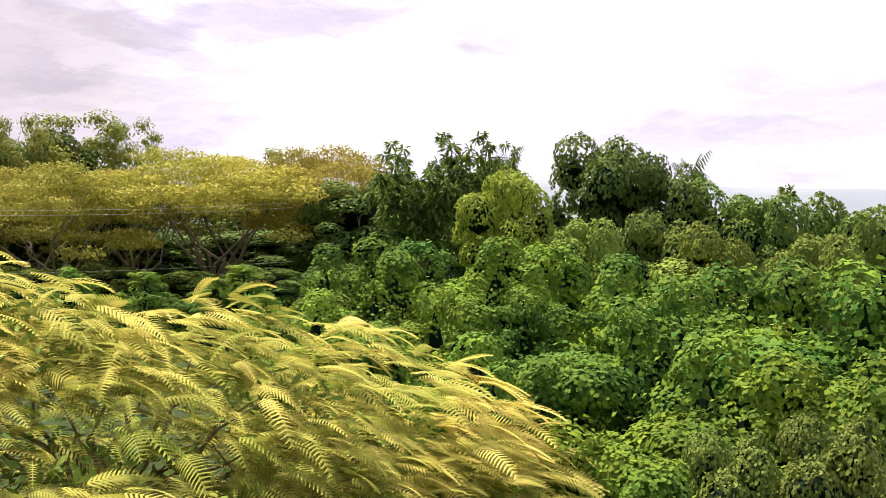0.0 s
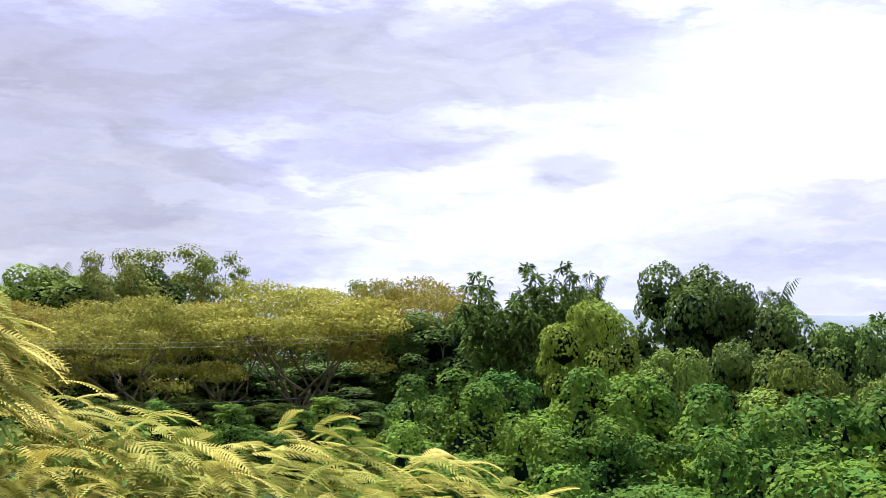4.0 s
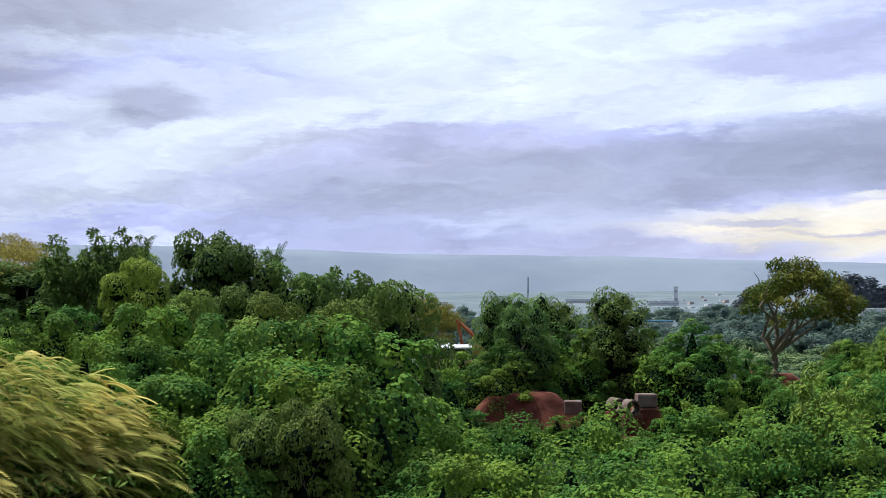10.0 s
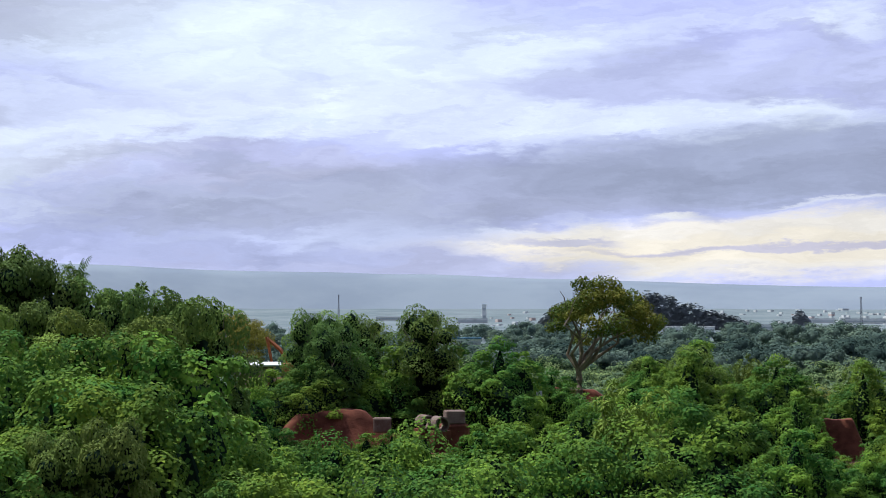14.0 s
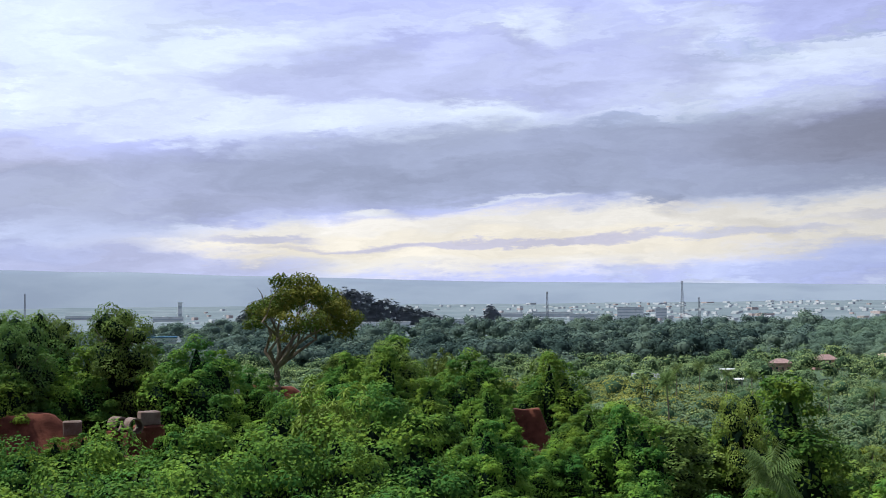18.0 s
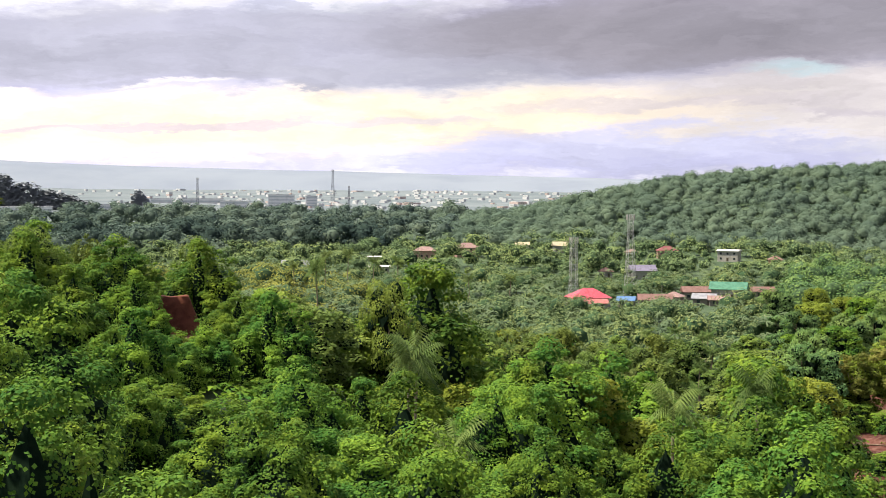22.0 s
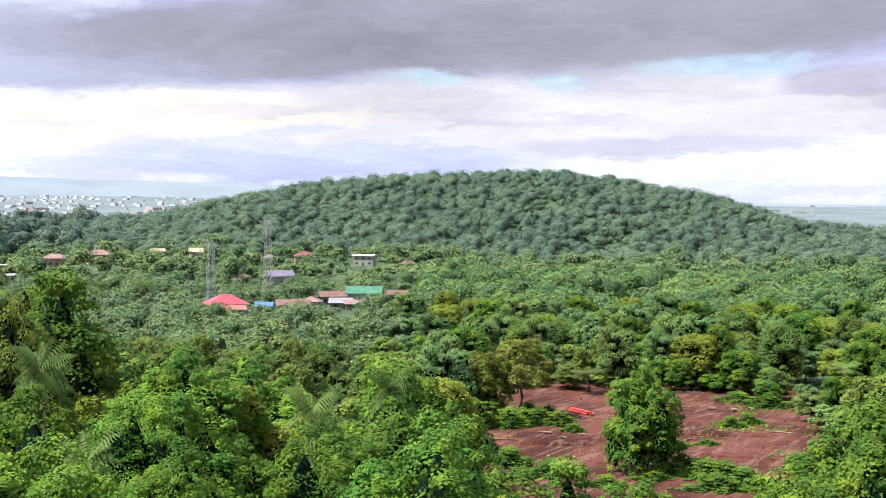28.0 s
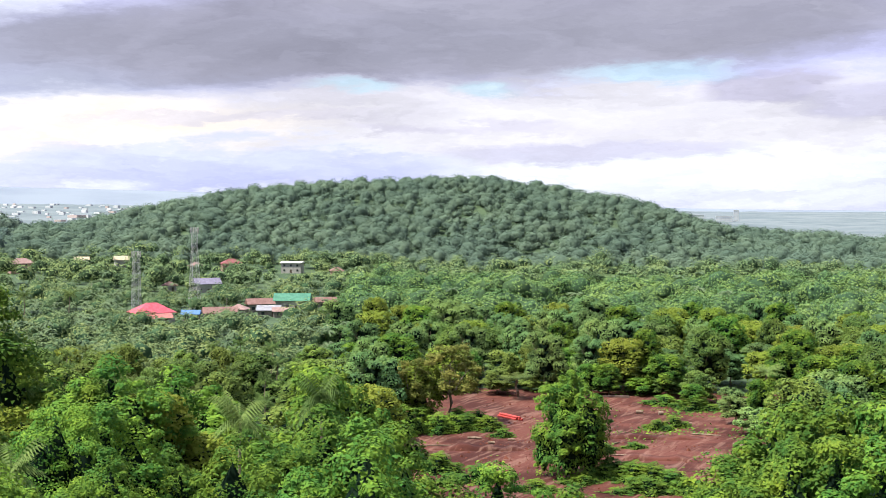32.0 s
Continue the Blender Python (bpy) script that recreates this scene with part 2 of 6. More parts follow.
# far and lush valley leaves: some haze blue mixed into the colour
FARLEAF = foliage("far_leaf", (0.074, 0.120, 0.066), (0.138, 0.194, 0.084), (0.240, 0.282, 0.102), thin=0.12, patch=0.055, rough=0.9, spec=0.02)
LUSH = foliage("lush_leaf", (0.062, 0.135, 0.060), (0.126, 0.222, 0.074), (0.230, 0.310, 0.084), thin=0.15, patch=0.06, rough=0.8, spec=0.02)
# darker copy of the far leaf: shade inside distant crowns put into the colour
CORE = foliage("painted_core_shade", (0.030, 0.060, 0.032), (0.044, 0.080, 0.040), (0.070, 0.110, 0.050), thin=0.02, patch=0.03, rough=0.9, spec=0.02)
# hill, distant wood and mound leaves: paler and bluer, with painted haze
HILLLEAF = foliage("hazed_hill_leaf", (0.078, 0.118, 0.092), (0.098, 0.142, 0.104), (0.132, 0.182, 0.122), thin=0.12, patch=0.018, rough=0.9, spec=0.03)
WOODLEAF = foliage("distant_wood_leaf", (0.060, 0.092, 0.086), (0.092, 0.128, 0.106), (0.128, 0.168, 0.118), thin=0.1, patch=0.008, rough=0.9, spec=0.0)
MOUNDLEAF = foliage("hazed_mound_leaf", (0.250, 0.278, 0.312), (0.270, 0.298, 0.330), (0.300, 0.325, 0.350), thin=0.05, patch=0.02, rough=0.9, spec=0.0)
FARPALM = foliage("far_palm_leaf", (0.060, 0.100, 0.058), (0.105, 0.155, 0.080), (0.165, 0.215, 0.105), thin=0.15, patch=0.03, rough=0.7, spec=0.08)
THINLEAF = foliage("thin_ochre_leaf", (0.075, 0.105, 0.026), (0.15, 0.17, 0.038), (0.26, 0.23, 0.065), thin=0.2, patch=0.2)
YELLOWFAR = foliage("far_yellow_leaf", (0.150, 0.190, 0.056), (0.250, 0.290, 0.072), (0.370, 0.390, 0.100), thin=0.15, patch=0.04, rough=0.9, spec=0.02)
# darker distant wood, the same bluish haze worked into its tones
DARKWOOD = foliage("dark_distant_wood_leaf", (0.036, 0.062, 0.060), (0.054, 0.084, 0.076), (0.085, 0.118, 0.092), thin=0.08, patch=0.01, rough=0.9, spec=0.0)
BARK = mottled("bark", (0.16, 0.12, 0.085), (0.26, 0.21, 0.16), 1.2, 0.9)
PALEBARK = mottled("pale_bark", (0.17, 0.14, 0.105), (0.26, 0.22, 0.165), 1.2, 0.9)
# near-black tone for crown insides: the shade of leaf gaps painted as colour
GAPSHADE = mottled("dead_twigs_and_shade_leaves", (0.007, 0.016, 0.011), (0.013, 0.025, 0.015), 2.0, 0.95, 0.3, 0.0)


def raw_earth():
    """Graded red soil: wheel-worn streaks, damp dark patches and pale dry crust."""
    m, w, b, out = shader("red_earth", 0.95, 0.1)
    geo, mp = w.add("ShaderNodeNewGeometry"), w.add("ShaderNodeMapping")
    w.link(geo.outputs["Position"], mp.inputs["Vector"])
    mp.inputs["Rotation"].default_value = (0, 0, radians(22))
    mp.inputs["Scale"].default_value = (0.06, 0.36, 0.3)
    streak, patch = w.noise(mp.outputs[0], 1.0, 6.0, 0.65, 1.6), w.noise(geo.outputs["Position"], 0.07, 4.0, 0.6)
    grit = w.noise(geo.outputs["Position"], 1.6, 4.0, 0.65)
    col = w.mix(w.step(patch, 0.38, 0.62), (0.050, 0.017, 0.014), (0.115, 0.042, 0.032))
    col = w.mix(w.math("MULTIPLY", w.step(streak, 0.48, 0.66), 0.55), col, (0.23, 0.135, 0.105))
    col = w.mix(w.math("MULTIPLY", w.step(grit, 0.55, 0.75), 0.45), col, (0.035, 0.012, 0.009))
    w.link(col, b.inputs["Base Color"])
    bp = w.add("ShaderNodeBump")
    bp.inputs["Strength"].default_value, bp.inputs["Distance"].default_value = 0.6, 0.15
    w.link(grit, bp.inputs["Height"])
    w.link(bp.outputs[0], b.inputs["Normal"])
    return m


EARTH = raw_earth()


# ---- the lie of the land: heights by heading and distance ----
REACH = [0, 40, 70, 100, 150, 200, 300, 450, 700, 1000, 1500, 2500, 4600]
LAND = {}


def land(heading, *heights):
    LAND[heading] = heights


land(-180, 26, 26, 28, 30, 30, 30, 28, 24, 16, 10, 10, 20, 60)
land(-60, 27, 29, 34, 37, 38, 38, 36, 30, 20, 10, 10, 20, 70)
land(-22, 28, 30, 37, 38.5, 40, 40, 36, 30, 20, 10, 10, 20, 75)
land(-8, 28, 30.5, 38, 39, 40, 39, 30, 20, 10, 5, 8, 25, 75)
land(2, 28, 29.5, 34, 36, 33, 30, 20, 10, 3, 2, 8, 25, 75)
land(12, 28, 27.5, 28, 30.5, 31, 28, 14, 4, 0, 2, 8, 25, 75)
land(25, 27, 26.5, 27, 30, 32.5, 28, 12, 3, 0, 3, 12, 25, 75)
land(36, 26, 24, 24, 25, 27, 20, 6, 1, 1, 5, 14, 25, 72)
land(48, 25, 22, 20, 18, 13, 5, 1, 0, 3, 12, 12, 25, 70)
land(59, 25, 22, 18, 14, 7, 2, 0, 0, 3, 10, 0, 20, 60)
land(64, 24, 21, 15, 8, 2, 0, 0, 0, 0, 0, 0, 10, 50)
land(85, 24, 21, 15, 8, 2, 0, 0, 0, 0, 0, 0, 0, 42)
land(180, 26, 26, 28, 30, 30, 30, 28, 24, 16, 10, 10, 20, 60)
CREST_AT = [46, 49, 51.8, 55.6, 59.7, 62.6, 65.3, 67, 70.2, 72.6, 75, 76.8, 79.6, 83.4, 92]
CREST = [4, 11, 25, 45, 57, 62, 66, 64, 55, 46, 32, 20, 14, 9, 4]
_keys = sorted(LAND)
_grid = np.array([LAND[k] for k in _keys], float)


def height(x, y):
    r, az = math.hypot(x, y), math.degrees(math.atan2(x, y))
    i = min(max(np.searchsorted(_keys, az) - 1, 0), len(_keys) - 2)
    f = (az - _keys[i]) / (_keys[i + 1] - _keys[i])
    f = f * f * (3 - 2 * f)
    z = float(np.interp(r, REACH, _grid[i] * (1 - f) + _grid[i + 1] * f))
    if 46 < az < 92 and 820 < r < 1750:
        c = float(np.interp(az, CREST_AT, CREST))
        s = (r - 850) / 400 if r < 1250 else (1750 - r) / 500
        s = min(max(s, 0), 1)
        z += c * s * s * (3 - 2 * s)
    if r > 25:
        amp = 0.5 if r < 260 else min(0.5 + (r - 260) * 0.004, 3.0)
        z += amp * noise.noise(Vector((x * 0.02, y * 0.02, 1.7)))
    return z


def spot(heading, r):
    a = radians(heading)
    x, y = r * math.sin(a), r * math.cos(a)
    return Vector((x, y, height(x, y)))


def ahead(heading, d):
    """A place d metres from the first standpoint."""
    a = radians(heading)
    x, y = FORE.x + d * math.sin(a), FORE.y + d * math.cos(a)
    return Vector((x, y, height(x, y)))


# ---- mesh helpers ----
def quads(name, verts, material, loops=4):
    """A mesh of separate faces, each of as many corners as loops."""
    n = len(verts)
    me = bpy.data.meshes.new(name)
    me.vertices.add(n)
    me.vertices.foreach_set("co", np.asarray(verts, np.float32).ravel())
    me.loops.add(n)
    me.loops.foreach_set("vertex_index", np.arange(n, dtype=np.int32))
    me.polygons.add(n // loops)
    me.polygons.foreach_set("loop_start", np.arange(0, n, loops, dtype=np.int32))
    me.update(calc_edges=True)
    me.materials.append(material)
    return me


def unit(v):
    return v / np.maximum(np.linalg.norm(v, axis=1, keepdims=True), 1e-6)


def leaves(name, P, N, material, rng, length, width, hang=0.6, loose=0.6, small=False):
    """Folded leaf blades at the points P of a crown with the outward normals N: tips hang, faces look out and up."""
    n = len(P)
    N = unit(N + rng.normal(0, loose * 0.5, (n, 3)) + np.array([0, 0, 0.3]))
    T = rng.normal(0, 1.0, (n, 3)) + np.array([0, 0, -1.6 * hang])
    T = unit(T - (T * N).sum(1, keepdims=True) * N)
    B = np.cross(T, N)
    L = (length * rng.uniform(0.65, 1.3, n))[:, None]
    W = (width * rng.uniform(0.7, 1.25, n))[:, None]
    fold = N * W * 0.22
    a = P - T * L * 0.5
    if small:
        V = np.stack([a + B * W * 0.55, a + T * L - N * L * 0.15, a - B * W * 0.55 - fold], 1)
        return quads(name, V.reshape(-1, 3), material, 3)
    V = np.stack([a, a + T * L * 0.45 + B * W * 0.5 - fold, a + T * L - N * L * 0.18, a + T * L * 0.45 - B * W * 0.5 - fold], 1)
    return quads(name, V.reshape(-1, 3), material)


def lumps_surface(lumps, n, rng, floor=-0.35, ragged=0.12):
    """Points and outward normals on the outside of a heap of ellipsoids (x, y, z, rx, ry, rz)."""
    lp = np.array(lumps, float)
    area = lp[:, 3] * lp[:, 4] + lp[:, 3] * lp[:, 5] + lp[:, 4] * lp[:, 5]
    P, N = [], []
    got = 0
    while got < n:
        m = int((n - got) * 2.2) + 64
        k = rng.choice(len(lp), m, p=area / area.sum())
        d = unit(rng.normal(0, 1, (m, 3)))
        d = d[(ok := d[:, 2] > floor)]
        k = k[ok]
        p = lp[k, :3] + d * lp[k, 3:] * (1 + ragged * rng.triangular(-2.2, 0.4, 0.9, (len(k), 1)))
        inside = np.zeros(len(k), bool)
        for j in range(len(lp)):
            q = (p - lp[j, :3]) / (lp[j, 3:] * 0.86)
            inside |= ((q * q).sum(1) < 0.8) & (k != j)
        p, nn = p[~inside], unit(d / lp[k, 3:])[~inside]
        P.append(p), N.append(nn)
        got += len(p)
    return np.concatenate(P)[:n], np.concatenate(N)[:n]


def facing(P, N, rng, n):
    """Thins out the leaves of the uphill side, which grows in the shade of the slope."""
    keep = np.flatnonzero((N[:, 1] < 0.25) | (rng.random(len(N)) < 0.35))[:n]
    return P[keep], N[keep]


def hull(name, lumps, material, shrink=0.8):
    """The dense inside of a crown: rough low-poly heaps."""
    bm = bmesh.new()
    for x, y, z, a, b, c in lumps:
        m = Matrix.Translation((x, y, z)) @ Matrix.Diagonal((a * shrink, b * shrink, c * shrink, 1))
        got = bmesh.ops.create_icosphere(bm, subdivisions=1, radius=1.0, matrix=m)
        for v in got["verts"]:
            v.co += Vector((x, y, z)).lerp(v.co, 1.0).normalized() * 0.0 + noise.noise_vector(v.co * 0.9) * a * 0.14
    me = bpy.data.meshes.new(name)
    bm.to_mesh(me)
    bm.free()
    me.materials.append(material)
    return me


def tube(bm, pts, radii, sides=7):
    rings = []
    for i, p in enumerate(pts):
        p = Vector(p)
        d = (Vector(pts[min(i + 1, len(pts) - 1)]) - Vector(pts[max(i - 1, 0)])).normalized()
        q = d.to_track_quat("Z", "Y")
        rings.append([bm.verts.new(p + q @ Vector((radii[i] * math.cos(t), radii[i] * math.sin(t), 0))) for t in (2 * math.pi * k / sides for k in range(sides))])
    for a, b in zip(rings, rings[1:]):
        for k in range(sides):
            bm.faces.new((a[k], a[(k + 1) % sides], b[(k + 1) % sides], b[k]))
    bm.faces.new(rings[0][::-1])
    bm.faces.new(rings[-1])


def part(name, bm, material, parent, label=""):
    """Links a bmesh or mesh as one mesh object under a thing or a part."""
    if isinstance(bm, bmesh.types.BMesh):
        me = bpy.data.meshes.new(name)
        bm.normal_update()
        bm.to_mesh(me)
        bm.free()
        me.materials.append(material)
    else:
        me = bm
    ob = new(name, me)
    ob.parent = parent
    return tagged(ob, label) if label else ob


def limb_path(rng, start, end, bend=0.12, n=5):
    s, e = np.array(start, float), np.array(end, float)
    d = np.linalg.norm(e - s)
    pts = [s + (e - s) * t + (rng.normal(0, bend * d * 0.5, 3) * np.array([1, 1, 0.4]) * math.sin(math.pi * t)) for t in np.linspace(0, 1, n)]
    return [tuple(p) for p in pts]


def thing(name, label, category, group="", kind=""):
    return tagged(new(name), label, category, group, kind)


# ---- tree kinds: each is built one metre-true, about as high as its size says, and then set out ----
def wood(tree, rng, h, fork, r, spread, n, material, r0=0.22, crown_z=0.8, sides=6, shift=0.0):
    """Trunk and limbs: forks at fork and spreads into n limbs."""
    bm = bmesh.new()
    lean = rng.normal(0, 0.03 * h, 2)
    top = (lean[0], lean[1], fork)
    tube(bm, limb_path(rng, (0, 0, -0.6), top, 0.06), [r0 * 1.5, r0 * 1.1, r0, r0 * 0.9, r0 * 0.8], 9)
    part("trunk", bm, material, tree)
    tips = []
    for i in range(n):
        a = 2 * math.pi * (i + rng.uniform(-0.3, 0.3)) / n
        q = spread * rng.uniform(0.55, 1.0)
        tip = (top[0] + shift + q * math.cos(a), top[1] + q * math.sin(a), h * crown_z * rng.uniform(0.85, 1.1))
        bm = bmesh.new()
        path = limb_path(rng, top, tip, 0.16)
        tube(bm, path, [r0 * 0.6, r0 * 0.48, r0 * 0.36, r0 * 0.24, r0 * 0.1], sides)
        for k in (2, 3):
            b = path[k]
            e = (b[0] + rng.normal(0, spread * 0.3), b[1] + rng.normal(0, spread * 0.3), b[2] + rng.uniform(0.1, 0.35) * (h - fork))
            tube(bm, limb_path(rng, b, e, 0.2, 4), [r0 * 0.26, r0 * 0.18, r0 * 0.12, r0 * 0.05], 5)
        part("limb", bm, material, tree)
        tips.append(tip)
    return tips


def billow(P, f, k=2.1):
    """Rounded swells about a metre and a half across, from -1 to 1, and their slope."""
    def swell(q):
        a = np.sin(q[:, 0] * k + f[0] + 0.8 * np.sin(q[:, 2] * k * 0.6)) * np.sin(q[:, 1] * k * 1.1 + f[1]) + np.sin(q[:, 2] * k * 1.25 + f[2] + q[:, 0] * 0.9)
        return 0.5 * a + 0.25 * np.sin(q[:, 0] * k * 2.3 + f[1]) * np.sin(q[:, 2] * k * 2.6 + f[0] + q[:, 1] * 2.0)
    b = swell(P)
    e = 0.05
    g = np.stack([(swell(P + np.eye(3)[i] * e) - b) / e for i in range(3)], 1)
    return b, g


def vine_tree(seed, n, leaf, material=None, small=False, full=False, coarse=1.0):
    """A tree smothered by climbing vines: leafy curtains hang in columns from a broken top to the ground, dark clefts between them. 10 m high, 8 m across."""
    rng = np.random.default_rng(seed)
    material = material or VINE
    tree = thing("vine_covered_tree", "broad tree smothered in dense green climbing vines", "tree", "vine-covered trees")
    bm = bmesh.new()
    tube(bm, limb_path(rng, (0, 0, -0.8), (0.2, 0.1, 7.5), 0.05), [0.3, 0.26, 0.22, 0.16, 0.08], 8)
    part("trunk", bm, BARK, tree)
    f = rng.uniform(0, 6.28, 3)
    count = 13 if full else 10
    cols = []
    for i in range(count):
        a = 2.4 * i + f[0] + rng.uniform(-0.35, 0.35)
        q = (2.6 if full else 3.75) * math.sqrt(i / count) * rng.uniform(0.85, 1.15)
        top = 10.0 * (1 - (q / (4.4 if full else 4.6)) ** 2) ** (0.35 if full else 0.6) * (1 if i == 0 else rng.uniform(0.55, 1.06))
        cols.append((q * math.cos(a), q * math.sin(a), max(top, 2.0), rng.choice([0.7, 1.05, 1.35, 1.7], p=[0.15, 0.35, 0.35, 0.15]) * rng.uniform(0.9, 1.1)))
    cols = np.array(cols)
    x, y, top, r = cols.T
    m = int(n * 3.2)
    wt = r * (top * 0.9 + 2 * r)
    k = rng.choice(count, m, p=wt / wt.sum())
    ang = rng.uniform(0, 6.283, m)
    cap = rng.random(m) < (2.4 * r / (top * 0.9 + 2 * r))[k]
    sl = np.where(cap, np.arcsin(rng.uniform(0.0, 1, m)), 0.0)
    zz = np.where(cap, top[k] - 1.1 * r[k] + 1.1 * r[k] * np.sin(sl), rng.uniform(0.02, 1, m) ** 0.8 * (top[k] - 1.1 * r[k]))
    flare = r[k] * (1 + np.where(cap, 0, (-0.2 if full else 0.4) * (1 - zz / top[k])))
    N = np.stack([np.cos(ang) * np.cos(sl), np.sin(ang) * np.cos(sl), np.sin(sl) + np.where(cap, 0, 0.12)], 1)
    P = np.stack([x[k] + flare * np.cos(ang) * np.cos(sl), y[k] + flare * np.sin(ang) * np.cos(sl), zz], 1)
    b, g = billow(P, f)
    stray = np.where(rng.random(m) < 0.12, rng.exponential(0.22, m), 0.0)
    P = P + N * (0.40 * b + stray)[:, None]
    P[:, 2] -= 0.1 * np.abs(rng.normal(0, 1, m))
    N = unit(N - 0.30 * (g - (g * N).sum(1, keepdims=True) * N))
    good = b > rng.uniform(-0.95, -0.35, m)
    for j in range(count):
        inside = (np.hypot(P[:, 0] - x[j], P[:, 1] - y[j]) < r[j] * 0.84) & (P[:, 2] < top[j] - 0.75 * r[j])
        good &= ~(inside & (k != j))
    P, N = P[good], N[good]
    # tufted caps stand out from the curtains and shade them
    caps = []
    for h in rng.choice(len(P), int((62 if full else 74) / coarse ** 1.5), replace=False):
        c, q = P[h] + N[h] * 0.12, rng.choice([0.3, 0.45, 0.65, 0.9], p=[0.25, 0.35, 0.28, 0.12]) * rng.uniform(0.85, 1.15) * coarse
        caps.append((c[0], c[1], max(c[2], 0.3), q, q * rng.uniform(0.8, 1.2), q * rng.uniform(0.6, 0.95)))
    CP, CN = lumps_surface(caps, int(n * 1.25), rng, -0.12, 0.12)
    stray = np.where(rng.random(len(CP)) < 0.10, rng.exponential(0.16, len(CP)), 0.0)
    CP, CN = facing(CP + CN * stray[:, None], CN, rng, n * 55 // 100)
    P, N = facing(P, N, rng, n - len(CP))
    me = leaves("crown", np.concatenate([CP, P]), np.concatenate([CN, N]), material, rng, leaf, leaf * 0.95, 0.45, 0.38, small)
    part("crown", me, material, tree)
    # near-black hull fills the columns, painted shade showing in the clefts
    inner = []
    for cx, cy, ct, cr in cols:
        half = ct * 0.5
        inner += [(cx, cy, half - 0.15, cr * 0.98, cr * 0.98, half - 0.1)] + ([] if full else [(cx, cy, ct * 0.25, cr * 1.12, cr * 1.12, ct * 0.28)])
    part("inner_foliage", hull("inner_foliage", inner, GAPSHADE, 0.82), GAPSHADE, tree)
    return tree, 10.2, 8.0


def round_tree(seed, n, leaf, material, label, pale=False, open_=0.0, kind="broadleaf_tree"):
    """A broad-leaved tree: clumps like heaped cushions round a forked trunk. 12 m high, 9 m across."""
    rng = np.random.default_rng(seed)
    tree = thing(kind, label, "tree", kind.replace("_", " ") + "s")
    wood(tree, rng, 12, 4.2, 0, 3.2, 5 if n > 6000 else 3, PALEBARK if pale else BARK, sides=6 if n > 6000 else 4)
    lumps = []
    for i in range(34 if open_ < 0.5 else 60):
        a = 2.4 * i + rng.uniform(-0.5, 0.5)
        z = 2.6 + 8.6 * ((i + 0.5) / 34) if open_ < 0.5 else rng.uniform(4.6, 11.2)
        q = 3.5 * math.sqrt(max(0.03, 1 - ((z - 6.4) / 5.2) ** 2)) * rng.uniform(0.62, 1.12)
        s = rng.uniform(0.8, 1.75) if open_ < 0.5 else rng.uniform(0.4, 0.85)
        lumps.append((q * math.cos(a), q * math.sin(a), z, s, s * rng.uniform(0.85, 1.15), s * (rng.uniform(0.7, 0.95) if open_ < 0.5 else 0.62)))
    P, N = facing(*lumps_surface(lumps, int(n * 1.5), rng, -0.45 if open_ < 0.5 else -0.8, 0.09 if open_ < 0.5 else 0.75), rng, n)
    if open_ < 0.5:
        b, g = billow(P, rng.uniform(0, 6.28, 3), 2.6)
        P = P + N * (0.22 * b)[:, None]
        N = unit(N - 0.22 * (g - (g * N).sum(1, keepdims=True) * N))
    part("crown", leaves("crown", P, N, material, rng, leaf, leaf * 0.8, 0.3, 0.65, n < 6000), material, tree)
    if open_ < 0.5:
        # near-black filling, so gaps between the clumps read as shade
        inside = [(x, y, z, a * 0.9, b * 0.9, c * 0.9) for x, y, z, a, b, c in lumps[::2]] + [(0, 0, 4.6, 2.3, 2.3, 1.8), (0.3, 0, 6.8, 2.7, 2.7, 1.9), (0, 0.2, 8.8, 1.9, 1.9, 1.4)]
        part("inner_foliage", hull("inner_foliage", inside, GAPSHADE, 0.85), GAPSHADE, tree)
    return tree, 12.0, 9.4


def lone_tree(seed, n, leaf, material, label):
    """A leaning trunk, long rising limbs and a broad loose crown of clumps. 12 m high, 11 m across."""
    rng = np.random.default_rng(seed)
    tree = thing("lone_tree", label, "tree")
    wood(tree, rng, 12, 3.0, 0, 3.9, 9, BARK, 0.34, 0.74, 6, 2.0)
    lumps = []
    for i in range(30):
        a, q = 2.4 * i, 4.7 * math.sqrt((i + 0.5) / 30)
        z = 10.8 - 0.17 * q * q + rng.normal(0, 0.6) - (rng.uniform(0.5, 2.0) if i % 3 == 0 else 0)
        s = rng.uniform(0.8, 1.5)
        lumps.append((2.0 + q * math.cos(a), q * math.sin(a), z, s, s, s * 0.7))
    P, N = lumps_surface(lumps, n, rng, -0.8, 0.25)
    part("crown", leaves("crown", P, N, material, rng, leaf, leaf * 0.6, 0.4, 0.9), material, tree)
    return tree, 12.0, 11.0


